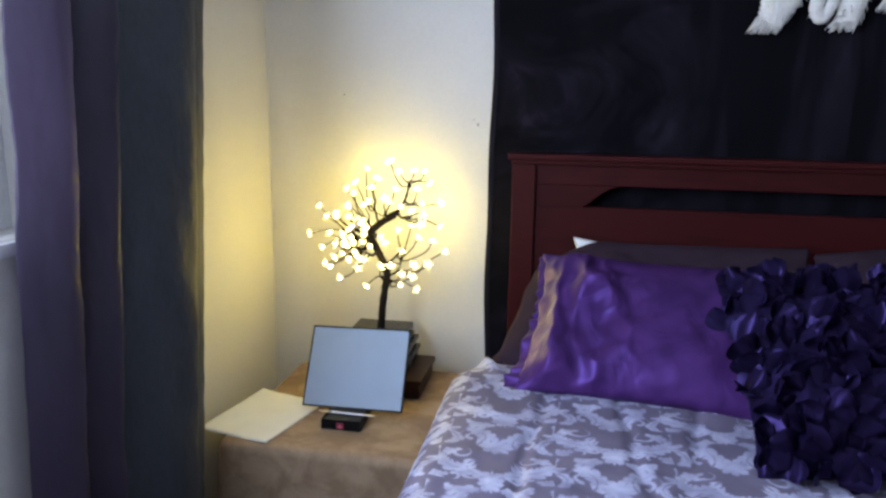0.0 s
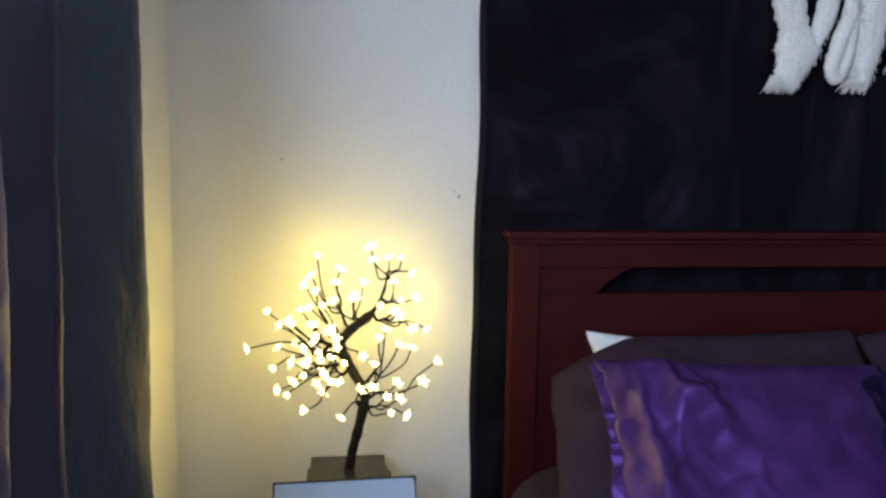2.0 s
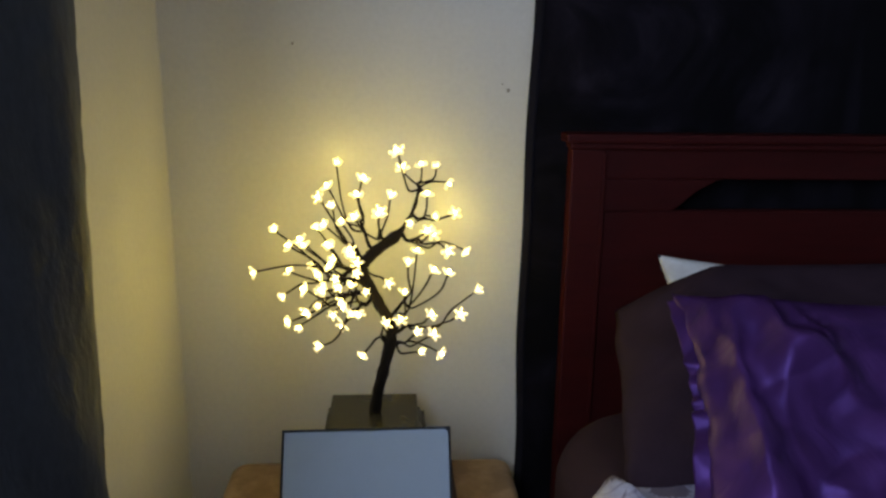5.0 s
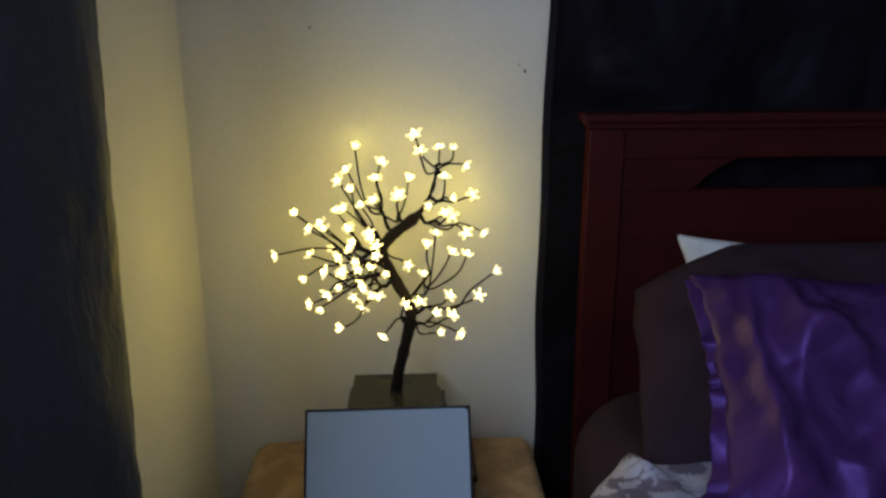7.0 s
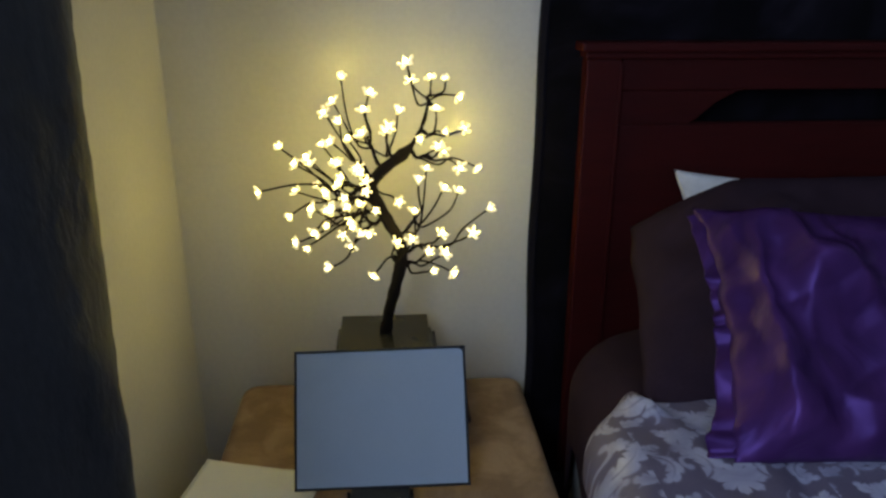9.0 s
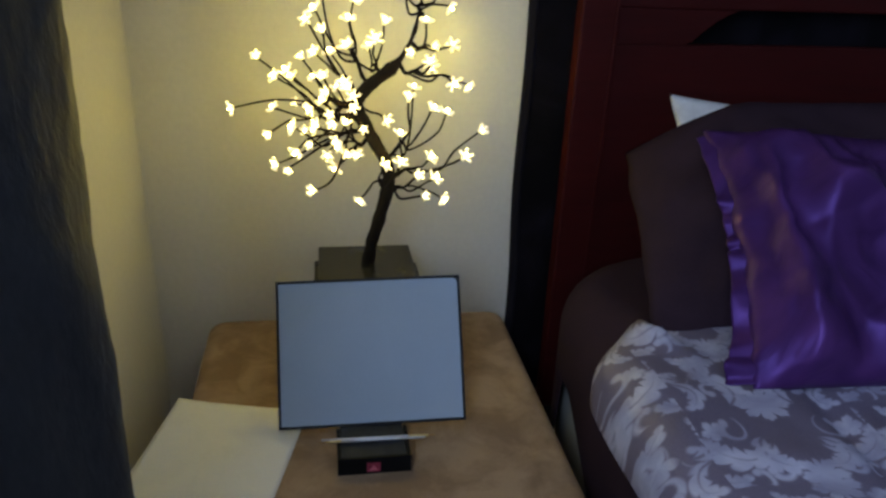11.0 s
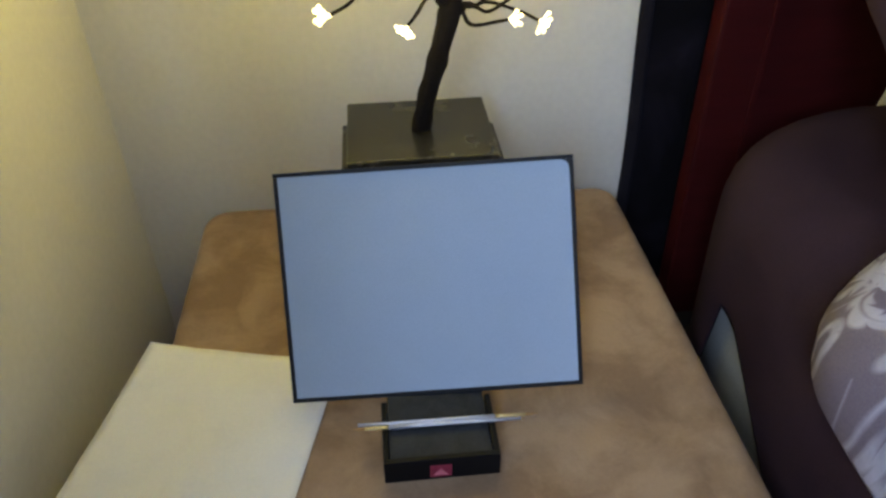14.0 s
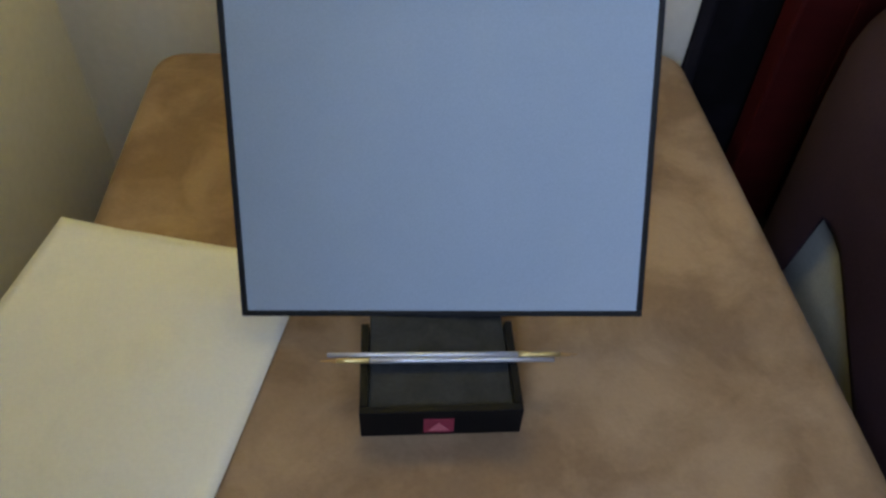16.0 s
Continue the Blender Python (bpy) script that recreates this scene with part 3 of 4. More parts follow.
# ---------------- bed ----------------
bed = thing("bed", (0.64, 1.3, 0.0), "cherry-stained wooden bed with a slotted headboard", "bed")
HX0, HX1 = -0.125, 1.405
head = part("headboard", extruded([(HX0 + 0.075, 0.40), (HX1 - 0.075, 0.40), (HX1 - 0.075, 1.077), (HX0 + 0.075, 1.077)], 2.334, 2.358), WOOD, bed)
SLOT = [(0.100, 1.077), (0.112, 1.085), (0.130, 1.102), (0.152, 1.122), (0.178, 1.137), (0.205, 1.144)]
part("slot_end", extruded([(HX0 + 0.075, 1.0772), *SLOT, (HX0 + 0.075, 1.144)], 2.334, 2.358, 0.002), WOOD, head)
part("slot_end", extruded([(2 * 0.64 - x, z) for x, z in ((HX0 + 0.075, 1.0772), *SLOT, (HX0 + 0.075, 1.144))], 2.334, 2.358, 0.002), WOOD, head)
part("top_rail", box((HX0 + 0.075, 2.334, 1.1445), (HX1 - 0.075, 2.358, 1.217), 0.003), WOOD, head)
part("cap", box((HX0 - 0.014, 2.308, 1.2215), (HX1 + 0.014, 2.374, 1.240), 0.005), WOOD, head)
part("moulding", box((HX0 - 0.004, 2.318, 1.208), (HX1 + 0.004, 2.366, 1.2212), 0.004), WOOD, head)
for x in (HX0, HX1 - 0.073):
    part("bedpost", box((x, 2.324, 0.0), (x + 0.073, 2.362, 1.2078), 0.005), WOOD, bed)
    part("bead", box((x + (0.066 if x < 0 else -0.001), 2.3205, 0.45), (x + (0.074 if x < 0 else 0.007), 2.3238, 1.20), 0.0014), WOOD, bed)
part("base", box((-0.165, 0.28, 0.10), (1.445, 2.31, 0.26), 0.012), BLACKCLOTH, bed, "black cloth-covered bed base")
for x in (-0.12, 1.34):
    for y in (0.34, 2.2):
        part("leg", box((x, y, 0), (x + 0.06, y + 0.06, 0.10), 0.004), WOOD, bed)

mattress = thing("mattress", (0.64, 1.3, 0.263), "pale mattress under the dark sheet", "mattress")
body = part("body", padded(-0.152, 1.432, 0.27, 2.29, 0.19, 0, 160, 14, lambda x, y, d: 0.56 + 0.09 * math.sqrt(max(0, 1 - (1 - min(d / 0.06, 1)) ** 2)),
                           ((0.03, 0.263), (0.0, 0.285), (0.0, 0.54))), WHITE_COTTON, mattress)
rim = [(p.x, p.y, 0.290) for p in outline_points(-0.153, 1.433, 0.269, 2.291, 0.19, 160)]
part("piping", tube(rim + rim[:1], [0.004] * 161, 6), WHITE_COTTON, mattress)


def sheet_top(x, y, d):
    return 0.575 + 0.095 * math.sqrt(max(0, 1 - (1 - min(d / 0.10, 1)) ** 2)) + 0.006 * wob(x, y, 0, 8) + 0.003 * wob(x, y, 0, 23, 4)


sheet_bm = padded(-0.178, 1.458, 0.255, 2.295, 0.23, 0, 320, 34, sheet_top, ((0.006, 0.40, 0.006), (0.003, 0.46, 0.006), (0.0, 0.53, 0.004)), False)
for v in sheet_bm.verts:
    if v.co.x < -0.05 and v.co.z < 0.50:
        # the hem rides up towards the headboard and shows the mattress
        y = v.co.y
        hem = 0.362 + 0.70 * (max(y, 1.55) - 1.855)
        if y > 2.065:
            hem = max(0.33, 0.508 - 6 * (y - 2.065))
        v.co.z = min(hem, 0.486) + (0.012 if v.co.z > 0.43 else 0.0)
bmesh.ops.recalc_face_normals(sheet_bm, faces=sheet_bm.faces)
bmesh.ops.solidify(sheet_bm, geom=sheet_bm.faces[:], thickness=0.002)
single("bed_sheet", sheet_bm, PLUM, (0.64, 1.3, 0.40), "plum-brown cotton sheet hanging over the mattress side", "bed sheet")


def spread_top(x, y, d):
    z = 0.640 + 0.076 * math.sqrt(max(0, 1 - (1 - min(d / 0.075, 1)) ** 2))
    puff = 0.010 * wob(x, y, 0, 4.5, 2) + 0.005 * wob(x, y, 0, 12, 6) + 0.0022 * wob(x, y, 0, 31, 8)
    lines = 0.0
    for cx, lean in ((0.03, 0.10), (0.205, -0.08), (0.365, 0.16), (0.60, -0.1), (0.85, 0.06)):
        off = x - cx - lean * (y - 1.6) - 0.02 * wob(cx, y, 0, 6)
        lines -= 0.009 * math.exp(-(off / 0.011) ** 2)
    peak = 0.036 * math.exp(-abs((x + 0.150 + 0.6 * (y - 1.88)) / 0.014) ** 1.4 - ((y - 1.86) / 0.05) ** 2)
    return z + (puff + lines + peak) * min(1, d / 0.035)


spread = thing("bedspread", (0.64, 1.1, 0.60), "padded lavender and silver damask bedspread", "bedspread")
part("quilt", padded(-0.231, 1.514, 0.22, 1.920, 0.150, 0, 420, 90, spread_top, ((0.040, 0.600, 0.006), (0.016, 0.606, 0.008), (0.002, 0.622, 0.006))), DAMASK, spread)
hem_line = [(p.x, p.y, 0.6035) for p in outline_points(-0.190, 1.474, 0.26, 1.880, 0.130, 200)]
part("hem", tube(hem_line + hem_line[:1], [0.005] * 201, 6), DAMASK, spread)


# ---------------- pillows ----------------
pil = thing("pillow", (0.40, 2.27, 0.665), "white satin pillow propped against the headboard", "pillow", "pillows on the bed")
part("case", placed(pillow(0.33, 0.36, 0.06, 0.018, 21, 60, 44, shear=-0.07), pose(0.279, 2.296, 0.607, -4, 4.5, 0)), WHITE_SATIN, pil)
pil = thing("pillow", (0.31, 2.05, 0.70), "plum-brown cotton pillow leaning behind the purple one", "pillow", "pillows on the bed")
part("case", placed(pillow(0.862, 0.463, 0.085, 0.022, 31, 80, 56, 0.0, 0.048, 0.0, 0.1135, 0.085), pose(0.309, 1.848, 0.706, -50, 0, 0)), PLUM, pil)
pil = thing("pillow", (1.04, 2.19, 0.70), "plum-brown cotton pillow at the far end of the headboard", "pillow", "pillows on the bed")
part("case", placed(pillow(0.70, 0.42, 0.10, 0.024, 45, 60, 44, 0.0, 0.04), pose(1.10, 1.95, 0.708, -43, 0, 1)), PLUM, pil)

cushion = thing("pillow", (0.22, 1.80, 0.70), "shiny purple satin pillow with a gathered hem", "pillow", "pillows on the bed")
CM = pose(0.257, 1.647, 0.712, -50.8, 0, -8)
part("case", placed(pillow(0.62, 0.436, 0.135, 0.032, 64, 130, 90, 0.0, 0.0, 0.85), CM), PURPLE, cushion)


def hem_point(u, v):
    z = 0.010 + v * 0.416
    edge = 0.31 * (1 - 0.07 * (1 - (2 * v - 1) ** 2)) - 0.010
    gather = (math.sin(v * 57 + 3 * math.sin(v * 11)) + 0.8 * math.sin(v * 23 + 2 + 2 * math.sin(v * 7))) * (0.3 + 0.5 * u)
    return tuple(CM @ Vector((-edge - (0.022 + 0.022 * (1 - v) ** 3) * u + 0.004 * gather, -0.003 + 0.010 * u + 0.007 * gather * (0.6 + 0.4 * math.sin(v * 5)), z + 0.006 * math.sin(v * 31) * u)))


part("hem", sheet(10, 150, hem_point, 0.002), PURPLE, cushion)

ruffle = thing("cushion", (0.70, 1.62, 0.71), "black and violet satin cushion covered in curled petals", "cushion", "pillows on the bed")
RM = pose(0.70, 1.365, 0.715, -52, 0, 6)
part("pad", placed(pillow(0.52, 0.49, 0.17, 0.015, 77, 40, 34), RM), PETAL, ruffle)
rng = random.Random(5)
petals = []
for k in range(4):
    bend, curl = rng.uniform(0.5, 1.1), rng.uniform(-0.5, 0.7)

    def petal_point(u, v, bend=bend, curl=curl, k=k):
        a, w = (u - 0.5) * 2, 0.035 * math.sin(math.pi * (0.12 + 0.80 * v)) ** 0.7
        return (a * w + curl * 0.012 * v * v, -0.030 * v * bend + 0.012 * a * a * math.cos(k) - 0.006 * math.sin(a * 4 + k), 0.058 * v - 0.022 * v * v * bend)

    bm = sheet(7, 6, petal_point)
    me = mesh_of("petal", bm, PETAL)
    petals.append(me)
for i in range(15):
    for j in range(13):
        u, v = -1 + 2 * (i + rng.uniform(0.1, 0.9)) / 15, -1 + 2 * (j + rng.uniform(0.1, 0.9)) / 13
        body = max(0.0, (1 - abs(u) ** 2.6)) ** 0.55 * max(0.0, (1 - abs(v) ** 2.4)) ** 0.55
        at = RM @ Vector((u * 0.258, -0.080 * body - 0.002, (v + 1) * 0.24 - 0.01))
        ob = new("petal", petals[rng.randrange(4)])
        ob.parent = ruffle
        ob.matrix_local = Matrix.Translation(at - spot(ruffle)) @ RM.to_3x3().to_4x4() @ pose(0, 0, 0, rng.uniform(-25, 45) - 25 * v, rng.uniform(-70, 70), rng.uniform(-60, 60) + 30 * u) @ Matrix.Scale(rng.uniform(0.8, 1.35), 4)

# ---------------- wall hanging ----------------
hang = thing("wall_hanging", (0.72, 2.37, 1.62), "cream knotted cotton wall hanging with frayed tassels", "wall hanging")
part("dowel", tube([(0.42, 2.372, 2.13), (1.02, 2.372, 2.13)], [0.011, 0.011], 10), DOWEL, hang)
rng = random.Random(8)


def bundle(name, line, radii, flat, fuzz, fray=0):
    """A thick strand of many soft threads: a lumpy body, loose fibres along it and, if frayed, a tuft at its end."""
    pts = smooth_path(line, 7)
    n = len(pts)
    rad = []
    for k in range(n):
        f = k / (n - 1) * (len(radii) - 1)
        i0 = min(int(f), len(radii) - 2)
        rad.append((radii[i0] + (radii[i0 + 1] - radii[i0]) * (f - i0)) * (1 + 0.05 * math.sin(k * 2.3)))
    bm = tube(pts, rad, 18, None, 0.07, rng)
    yc = sum(p.y for p in pts) / n
    for v in bm.verts:
        v.co.y = yc + (v.co.y - yc) * flat + 0.004 * wob(v.co.x, 0, v.co.z * 0.3, 55)
    body = part(name, bm, ROPE, hang)
    bm = bmesh.new()
    for _ in range(fuzz):
        k = rng.randrange(1, n - 1)
        a = rng.uniform(-0.3, math.pi + 0.3)
        p = pts[k] + Vector((math.cos(a) * rad[k] * 0.96, 0, 0))
        p.y = yc - math.sin(a) * rad[k] * flat * 0.96
        q = p + Vector((math.cos(a) * 0.004 + rng.uniform(-0.004, 0.004), -0.003, -rng.uniform(0.010, 0.024)))
        tube([p, p.lerp(q, 0.5) + Vector((math.cos(a) * 0.002, -0.002, 0)), q], [0.0011, 0.0010, 0.0005], 3, bm)
    if fray:
        end, r = pts[-1], rad[-1]
        for _ in range(fray):
            d = rng.uniform(-1, 1)
            p = end + Vector((d * r * 0.9, rng.uniform(-1, 1) * r * flat * 0.8, 0.018))
            drop = rng.uniform(0.025, 0.050)
            q = p + Vector((d * 0.008 - 0.014 + rng.uniform(-0.006, 0.006), rng.uniform(-0.004, 0.004), -drop))
            tube([p, p.lerp(q, 0.5) + Vector((0.003, 0, 0)), q], [0.0020, 0.0016, 0.0006], 4, bm)
    tagged(part("fringe", bm, ROPE, body), kind="stuff")


WY = 2.352
bundle("tassel", [(0.600, 2.368, 2.125), (0.598, WY, 1.95), (0.603, WY, 1.835), (0.616, WY, 1.775), (0.628, WY, 1.715), (0.616, WY, 1.668), (0.602, WY, 1.632)], [0.026, 0.040, 0.046, 0.039, 0.064, 0.042, 0.036], 0.5, 160, 150)
bundle("strand", [(0.735, 2.368, 2.125), (0.728, WY, 1.95), (0.705, WY - 0.006, 1.83), (0.690, WY - 0.008, 1.77), (0.676, WY, 1.715)], [0.016, 0.022, 0.030, 0.026, 0.012], 0.6, 50)
bundle("loop", [(0.770, 2.368, 2.125), (0.772, WY, 1.95), (0.768, WY - 0.010, 1.82), (0.738, WY - 0.018, 1.74), (0.722, WY - 0.018, 1.675), (0.738, WY - 0.012, 1.648), (0.764, WY - 0.008, 1.690), (0.784, WY, 1.80), (0.790, 2.366, 1.95)], [0.016, 0.018, 0.020, 0.021, 0.020, 0.020, 0.020, 0.018, 0.014], 0.8, 60)
bundle("tassel", [(0.840, 2.368, 2.125), (0.846, WY, 1.95), (0.838, WY, 1.80), (0.824, WY, 1.70), (0.812, WY, 1.636)], [0.024, 0.036, 0.042, 0.038, 0.030], 0.55, 220, 120)
bundle("tassel", [(0.930, 2.368, 2.125), (0.932, WY, 1.95), (0.928, WY, 1.80), (0.934, WY, 1.69)], [0.022, 0.032, 0.036, 0.032], 0.55, 90, 80)

# ---------------- bedside table and its cloth ----------------
TX0, TX1, TY0, TY1, TZ = -0.862, -0.222, 1.712, 2.385, 0.480
table = thing("bedside_table", ((TX0 + TX1) / 2, 2.04, 0), "wooden bedside table hidden under its cloth", "bedside table")
part("tabletop", box((TX0 + 0.02, TY0 + 0.02, 0.435), (TX1 - 0.02, TY1 - 0.02, 0.462), 0.004), DOWEL, table)
for x in (TX0 + 0.05, TX1 - 0.09):
    for y in (TY0 + 0.05, TY1 - 0.09):
        part("leg", box((x, y, 0), (x + 0.04, y + 0.04, 0.4348), 0.003), DOWEL, table)


def cloth_top(x, y, d):
    z = TZ - 0.024 + 0.024 * math.sqrt(max(0, 1 - (1 - min(d / 0.026, 1)) ** 2))
    return z + (0.0012 * wob(x, y, 0, 11) + 0.0008 * wob(x * 0.6, y, 0, 35, 3)) * min(1, d / 0.04)


single("tablecloth", padded(TX0, TX1, TY0, TY1, 0.038, 0, 360, 46, cloth_top,
                            ((-0.004, 0.012, 0.016), (-0.003, 0.15, 0.012), (-0.002, 0.30, 0.007), (-0.001, 0.40, 0.003), (0.0, 0.440))), SUEDE,
       ((TX0 + TX1) / 2, 2.04, 0.012), "tan suede-like cloth fitted over the bedside table to the floor", "tablecloth")

# ---------------- paper ----------------
PM = pose(-0.877, 2.079, TZ, 0, 0, -13.0)


def paper_point(u, v):
    p = PM @ Vector((0.233 * u, -0.303 * v, 0))
    lift = 0.0022 + 0.006 * max(0, 0.25 - u) * max(0, 0.4 - v) * 10 + 0.0016 * math.sin(u * 5 + v * 3) ** 2
    lift -= 0.016 * max(0, (v - 0.88) / 0.12) ** 2 * (1 - u * 0.4)
    return (p.x, p.y, TZ + max(lift, -0.010) + (0.010 * max(0, (v - 0.9) / 0.1) if p.y > TY0 + 0.01 else 0))


single("paper_sheet", sheet(24, 30, paper_point, 0.0008), PAPER, (-0.80, 1.92, TZ), "blank cream drawing paper lying on the tablecloth", "paper")

# ---------------- water-painting board, stand and brushes ----------------
stand = thing("board_stand", (-0.5465, 1.92, TZ), "black plastic display stand with a shallow tray", "stand")
SX0, SX1, SY0, SY1, SZ = -0.604, -0.489, 1.853, 2.035, 0.5115
part("tray_floor", box((SX0 + 0.0065, SY0 + 0.0065, TZ + 0.0015), (SX1 - 0.0065, SY1 - 0.001, SZ - 0.004), 0.001), STAND_TOP, stand, "dusty grey-black tray floor")
front = part("front_rim", box((SX0, SY0, TZ + 0.0012), (SX1, SY0 + 0.006, SZ), 0.001), BLACK_PLASTIC, stand)
part("side_rim", box((SX0, SY0 + 0.0062, TZ + 0.0012), (SX0 + 0.006, 1.932, SZ), 0.001), BLACK_PLASTIC, stand)
part("side_rim", box((SX1 - 0.006, SY0 + 0.0062, TZ + 0.0012), (SX1, 1.932, SZ), 0.001), BLACK_PLASTIC, stand)
part("back_rest", placed(box((SX0 + 0.012, 0, 0), (SX1 - 0.012, 0.006, 0.13), 0.001), pose(0, 1.962, 0.4985, -30, 0, 0)), BLACK_PLASTIC, stand)
part("seal", box((-0.5590, SY0 - 0.0006, 0.4855), (-0.5375, SY0 - 0.0001, 0.5030), 0.0002), RED, front, "red square seal mark")
tri = extruded([(-0.5555, 0.4885), (-0.5410, 0.4885), (-0.5483, 0.4985)], SY0 - 0.0010, SY0 - 0.0006, 0)
part("seal_mark", tri, surface("pale_red_mark", (0.50, 0.12, 0.16), (0.60, 0.18, 0.22), 0.5), front, "pale triangle on the seal")

BX = Vector((0.306, -0.018, 0.012)).normalized()
BU = Vector((-0.005, 0.120, 0.209))
BU = (BU - BX * BU.dot(BX)).normalized()
BN = BX.cross(BU)  # towards the back or the front, flipped below
if BN.y > 0:
    BN = -BN
BM = Matrix.Translation((-0.5425, 1.9395, 0.5090)) @ Matrix((BX, -BN, BU)).transposed().to_4x4()
board = thing("painting_board", (-0.5405, 1.99, 0.51), "blank grey water-painting board in a thin dark frame", "painting board")
BW, BH = 0.3105, 0.2445
part("panel", placed(box((-BW / 2 + 0.0045, 0.0012, 0.0045), (BW / 2 - 0.0045, 0.007, BH - 0.0045), 0), BM), PANEL, board, "blank blue-grey painting surface", smooth=False)
for lo, hi in (((-BW / 2, 0, 0), (BW / 2, 0.009, 0.0043)), ((-BW / 2, 0, BH - 0.0043), (BW / 2, 0.009, BH)), ((-BW / 2, 0, 0.0044), (-BW / 2 + 0.0043, 0.009, BH - 0.0044)), ((BW / 2 - 0.0043, 0, 0.0044), (BW / 2, 0.009, BH - 0.0044))):
    part("frame_strip", placed(box(lo, hi, 0.0008), BM), FRAME, board)
part("worn_corner", placed(extruded([(BW / 2 - 0.0120, BH - 0.0045), (BW / 2 - 0.0046, BH - 0.0045), (BW / 2 - 0.0046, BH - 0.0125), (BW / 2 - 0.0068, BH - 0.0072)], 0.0009, 0.00115, 0), BM), FRAME, board, "dark scuffed corner")

BZ = SZ + 0.0024


def paintbrush(label, x_end, x_tip, y0, slope, shaft):
    """A slim brush lying level, from the blunt end of its handle to its pointed tip."""
    brush = thing("paintbrush", ((x_end + x_tip) / 2, y0, SZ), label, "paintbrush", "brushes on the stand")

    def piece(name, f0, f1, r0, r1, mat, note=""):
        pts = []
        for k in range(5):
            x = x_end + (x_tip - x_end) * (f0 + (f1 - f0) * k / 4)
            pts.append((x, y0 + slope * (x + 0.535), BZ))
        part(name, tube(pts, [r0 + (r1 - r0) * k / 4 for k in range(5)], 10), mat, brush, note)

    piece("handle", 0.0, shaft, 0.0017, 0.0023, SILVER)
    piece("ferrule", shaft + 0.0005, 0.93, 0.0023, 0.0017, BRASS, "brass ferrule")
    piece("bristles", 0.9305, 1.0, 0.0016, 0.0004, BRISTLE, "pointed tan bristles")


paintbrush("slim silver-handled paintbrush lying across the stand under the board", -0.628, -0.444, 1.8995, -0.024, 0.76)
paintbrush("slim silver paintbrush lying head to tail beside the other", -0.462, -0.633, 1.8948, -0.020, 0.79)

# ---------------- dark boxes under the lamp ----------------
for x0, x1, y0, y1, z0, z1, mat, words in ((-0.695, -0.368, 2.105, 2.345, 0.4822, 0.5430, REDBROWN, "flat dark red-brown box at the bottom of the stack"),
                                           (-0.640, -0.420, 2.145, 2.348, 0.5432, 0.5850, BOX, "flat dark taupe box in the middle of the stack"),
                                           (-0.630, -0.425, 2.168, 2.342, 0.5852, 0.6190, BOX, "flat dark taupe box stacked under the blossom lamp")):
    b = thing("storage_box", ((x0 + x1) / 2, (y0 + y1) / 2, z0), words, "box", "stacked boxes")
    part("body", box((x0 + 0.007, y0 + 0.007, z0), (x1 - 0.007, y1 - 0.007, z1 - 0.0152), 0.003), mat, b)
    part("lid", box((x0, y0, z1 - 0.015), (x1, y1, z1), 0.003), mat, b)

# ---------------- blossom lamp ----------------
BASE = Vector((-0.535, 2.25, 0.663))
lamp = thing("blossom_lamp", (BASE.x, BASE.y, 0.6192), "lit blossom-tree lamp with warm white flowers on dark wire branches", "lamp")
foot = part("foot", box((-0.6275, 2.172, 0.6394), (-0.4425, 2.334, 0.6635), 0.003), BOX, lamp, "square dark taupe lamp base")
part("foot_step", box((-0.6360, 2.178, 0.6192), (-0.4350, 2.320, 0.6392), 0.003), BOX, foot)
rng = random.Random(12)
TRUNK = [(0.2, 0, 0), (1.1, -2.0, 6), (2.7, -5.0, 13.7), (3.7, -5.5, 20.2), (1.0, -5.0, 26.0), (-1.8, -4.6, 31.8), (0.0, -2.5, 34.6), (5.3, 0.2, 38.4), (8.0, 0.5, 42.7), (9.3, 0.5, 47.4)]


def wood_at(cm):
    return BASE + Vector(cm) * 0.01


trunk_line = smooth_path([wood_at(p) for p in TRUNK], 5)
n = len(trunk_line)
part("trunk", tube(trunk_line, [0.0122 - 0.0014 * k / n - 0.0073 * min(1, max(0, (k / n - 0.74) / 0.06)) + 0.0007 * math.sin(k * 1.7) for k in range(n)], 10, None, 0.10, rng), BARK, lamp, "dark bark-wrapped trunk")


def flower_meshes():
    """Open five-lobed blossoms in three shapes, and the small bulb within."""
    made = []
    for opening in (0.95, 0.6, 1.15):
        bm = bmesh.new()
        for k in range(5):
            a = 2 * math.pi * k / 5
            lobe = bmesh.ops.create_icosphere(bm, subdivisions=1, radius=1.0)["verts"]
            d = Vector((math.cos(a) * math.sin(opening), math.sin(a) * math.sin(opening), math.cos(opening)))
            turn = d.to_track_quat("Z", "Y").to_matrix().to_4x4()
            bmesh.ops.transform(bm, matrix=Matrix.Translation(d * 0.0078) @ turn @ Matrix.Diagonal((0.0019, 0.0014, 0.0042, 1)), verts=lobe)
            ball = bmesh.ops.create_icosphere(bm, subdivisions=1, radius=0.0025)["verts"]
            bmesh.ops.translate(bm, verts=ball, vec=d * 0.0128)
        cup = bmesh.ops.create_cone(bm, segments=7, radius1=0.0013, radius2=0.0029, depth=0.006, cap_ends=True)["verts"]
        bmesh.ops.translate(bm, verts=cup, vec=(0, 0, 0.001))
        made.append(mesh_of("flower", bm, PETAL_GLOW))
    bm = bmesh.new()
    bmesh.ops.create_icosphere(bm, subdivisions=1, radius=0.0033)
    return made, mesh_of("bulb", bm, BULB_GLOW)


FLOWERS, BULB = flower_meshes()


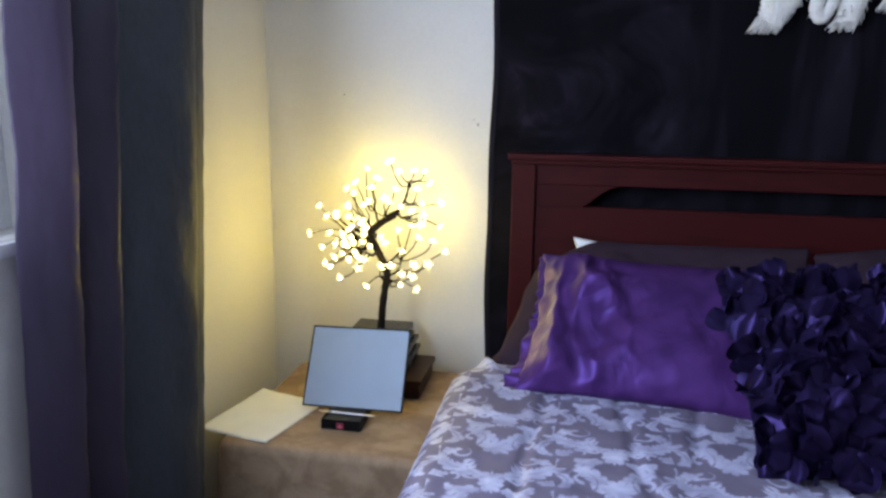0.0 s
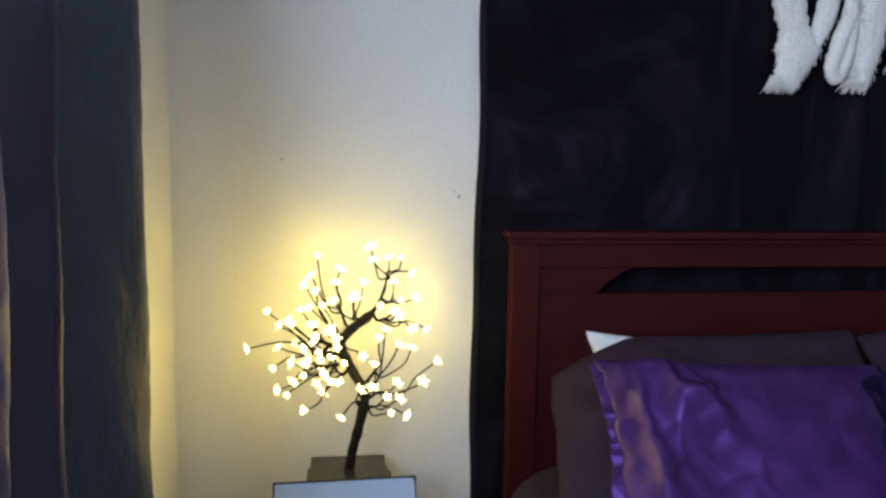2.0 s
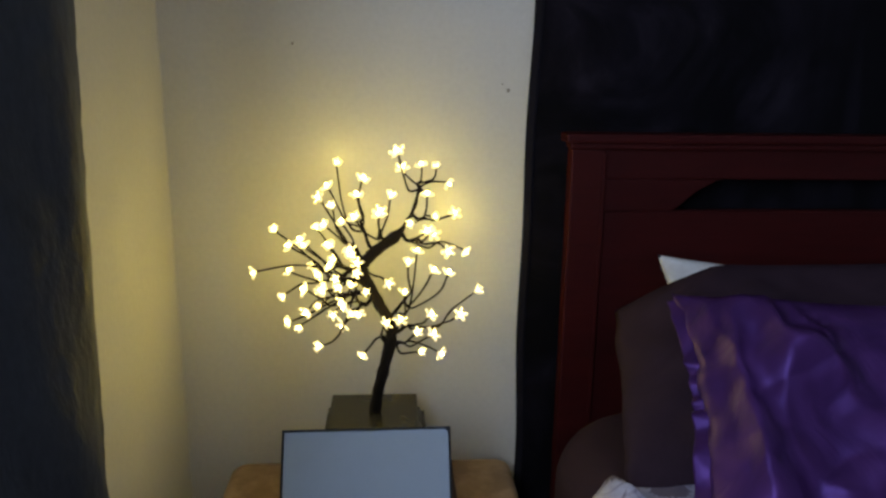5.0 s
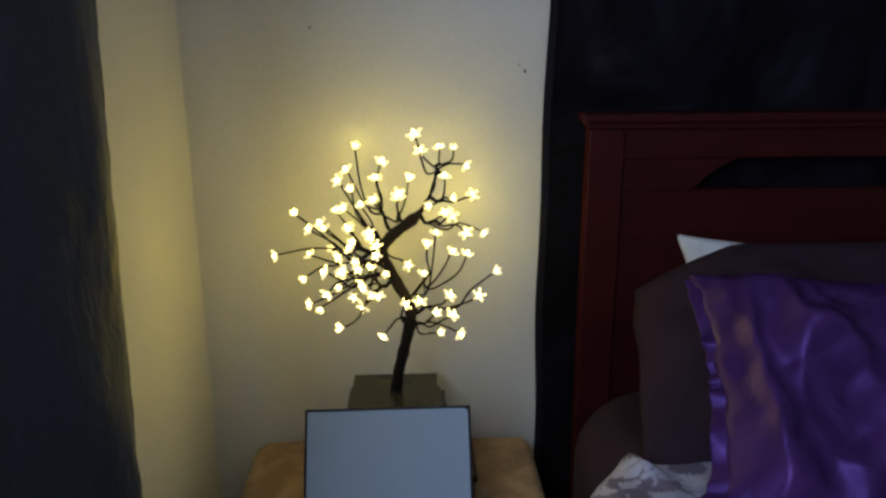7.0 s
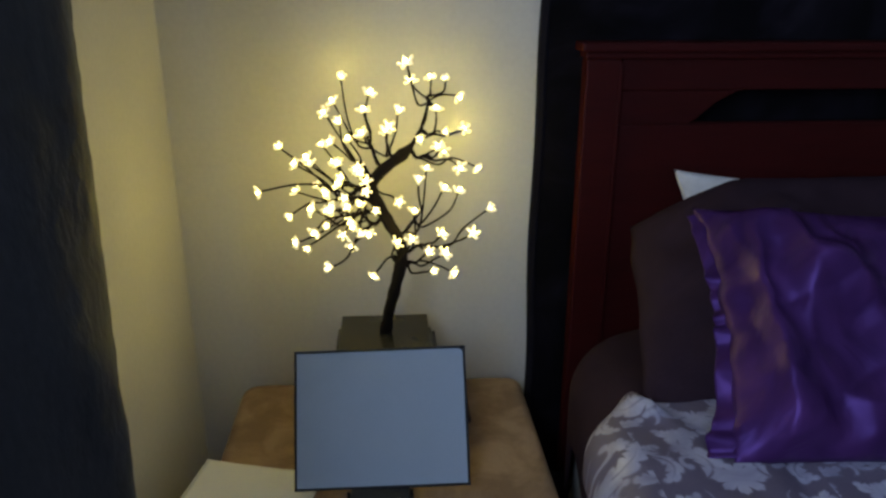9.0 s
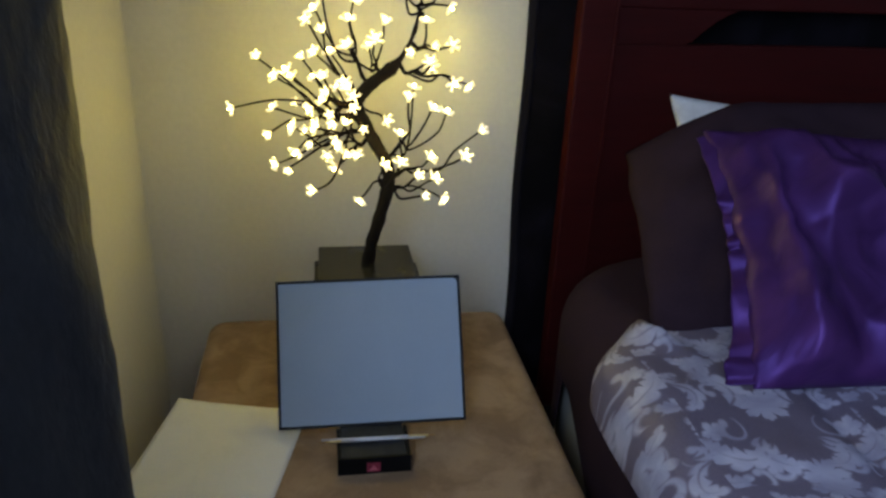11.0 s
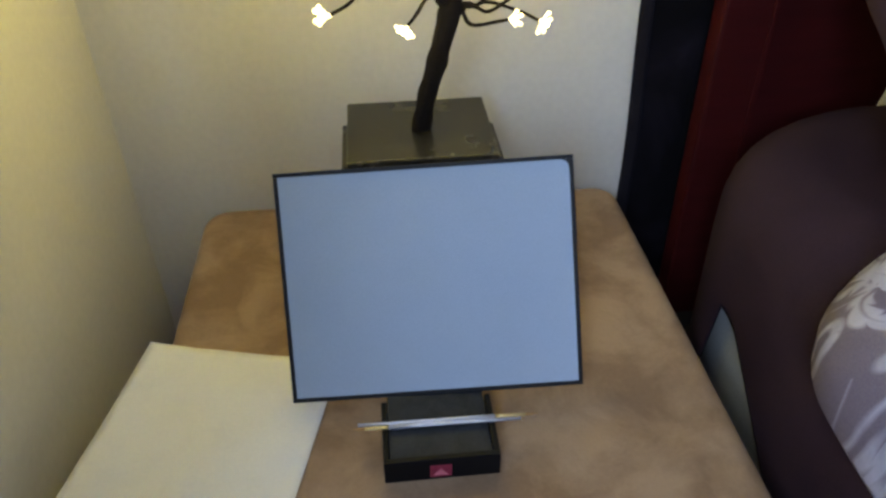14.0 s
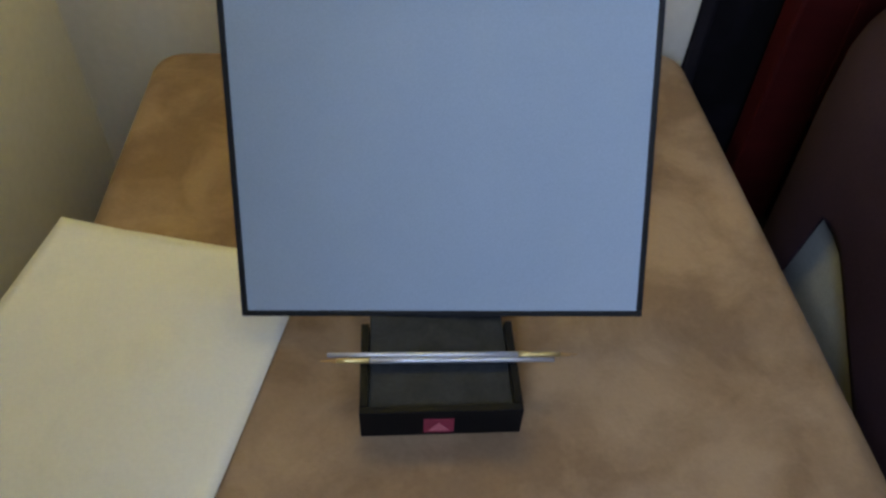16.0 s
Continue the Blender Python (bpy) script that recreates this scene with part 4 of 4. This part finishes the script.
def blossom(tip, way):
    f = new("flower", FLOWERS[rng.randrange(3)])
    f.parent = lamp
    f.matrix_local = Matrix.Translation(tip - spot(lamp)) @ way.to_track_quat("Z", "Y").to_matrix().to_4x4() @ pose(0, 0, 0, 0, 0, rng.uniform(0, 72)) @ Matrix.Scale(rng.uniform(0.92, 1.2), 4)
    b = new("bulb", BULB)
    b.parent = f
    b.location = (0, 0, 0.0072)


def limb(root, *tips):
    """A wire branch from a place on the trunk, forking into a twig for each blossom (centimetres from the lamp's base)."""
    root = wood_at(root)
    ends = [wood_at(t) for t in tips]
    mean = sum(ends, Vector()) / len(ends)
    jolt = lambda w: Vector((rng.uniform(-w, w), rng.uniform(-w, w), rng.uniform(-w, w)))
    fork = root.lerp(mean, 0.48) + jolt(0.008) + Vector((0, 0, -0.008))
    arm = smooth_path([root, root.lerp(fork, 0.35) + jolt(0.005) + Vector((0, 0, -0.007)), root.lerp(fork, 0.7) + jolt(0.006), fork], 5)
    part("branch", tube(arm, [0.0042 - 0.0014 * k / len(arm) for k in range(len(arm))], 7, None, 0.12, rng), BARK, lamp)
    for e in ends:
        start = arm[rng.randrange(len(arm) // 3, len(arm))]
        d = (e - start).length
        lift = 0.16 * d if e.z > start.z + 0.01 else -0.03 * d
        line = smooth_path([start, start.lerp(e, 0.30) + jolt(0.10 * d) - Vector((0, 0, lift)), start.lerp(e, 0.66) + jolt(0.09 * d) - Vector((0, 0, lift * 0.8)), e], 5)
        part("twig", tube(line, [0.0024 - 0.0005 * k / len(line) for k in range(len(line))], 6, None, 0.12, rng), BARK, lamp)
        way = ((line[-1] - line[-3]).normalized() + Vector((rng.uniform(-0.5, 0.5), rng.uniform(-0.9, 0.3), rng.uniform(-0.3, 0.5)))).normalized()
        blossom(e, way)


limb((9.3, 0.5, 47.0), (5.1, -6.5, 55.0), (6.0, 0.6, 51.0), (10.0, 5.0, 51.0), (13.0, 6.7, 50.5), (15.0, 4.0, 48.0))
limb((8.0, 0.5, 42.0), (11.0, 4.6, 45.0), (17.0, 11.0, 40.0), (12.0, 3.6, 41.0), (8.0, -2.0, 41.0))
limb((5.8, 0.2, 38.6), (11.0, -2.4, 39.0), (14.5, -6.0, 36.5), (18.5, 2.0, 34.5), (12.5, 6.0, 37.0))
limb((2.8, -5.2, 22.5), (7.0, -5.0, 33.0), (12.0, 1.0, 30.0), (15.7, 6.6, 28.0), (9.0, 5.0, 33.0))
limb((3.6, -5.5, 19.5), (20.7, -1.3, 26.5), (17.0, -7.0, 23.4), (11.4, -2.3, 21.8), (6.3, 2.5, 24.7))
limb((3.5, -5.3, 18.0), (8.5, -6.7, 19.8), (11.7, -6.7, 19.3), (9.0, -11.4, 17.8), (13.2, -7.0, 15.8))
limb((3.2, -5.4, 19.0), (5.5, -8.0, 22.5), (2.5, -9.0, 22.5), (-1.4, -9.9, 17.0))
limb((0.4, -4.8, 27.0), (-5.5, -6.0, 21.5), (-9.2, -11.3, 19.0), (-5.0, -8.0, 26.0), (-4.0, -7.0, 29.0))
limb((-0.5, -4.8, 29.0), (-15.6, -7.0, 22.5), (-13.6, -8.7, 22.3), (-12.5, -6.0, 28.5), (-9.0, -5.0, 28.0), (-10.5, 1.0, 26.0))
limb((-1.6, -4.6, 31.0), (-23.0, -0.5, 30.7), (-16.5, -7.0, 28.0), (-16.0, -2.3, 31.0), (-12.4, 2.0, 31.0))
limb((-1.8, -4.4, 32.5), (-18.0, -5.6, 40.0), (-13.5, -3.0, 37.5), (-12.8, -4.5, 36.5), (-7.0, -6.4, 34.4), (-9.0, 4.0, 35.0))
limb((-0.8, -3.6, 33.8), (-10.0, -2.0, 45.8), (-8.7, -5.0, 40.8), (-7.4, -3.0, 44.0), (-6.0, 3.0, 39.5))
limb((1.0, -2.0, 35.4), (-7.6, 11.0, 50.4), (-8.6, 2.5, 47.0), (-3.0, 1.0, 45.5), (-2.0, 3.0, 48.5))
limb((2.4, -1.2, 36.4), (3.5, 5.0, 44.5), (1.5, 0.0, 42.5), (-3.2, -1.0, 41.4), (1.0, 8.0, 40.0))
limb((-1.4, -4.8, 31.5), (-4.0, -5.0, 36.0), (-1.0, -8.0, 29.0), (3.0, -6.0, 30.0), (-5.0, 5.0, 33.0), (-2.5, 7.5, 29.0))
limb((-1.7, -4.6, 31.8), (-6.5, -9.0, 31.5), (-9.5, -8.0, 32.5), (-7.5, -8.5, 37.5), (-3.0, -9.0, 33.0), (-11.0, 3.0, 38.5))
limb((-1.0, -4.6, 30.0), (-3.2, -8.5, 35.5), (-4.0, -9.0, 25.4), (-5.4, -8.8, 27.2), (-2.6, -8.0, 34.0))
limb((-1.2, -4.6, 31.0), (-7.5, -8.0, 33.5), (-9.7, -8.0, 26.2), (-15.3, -6.5, 37.2), (-6.0, -8.0, 30.0))
limb((-0.2, -4.8, 28.5), (-7.0, -10.0, 25.0), (-8.5, -9.0, 29.5), (-2.5, -10.5, 25.5), (-12.0, -9.0, 25.5))
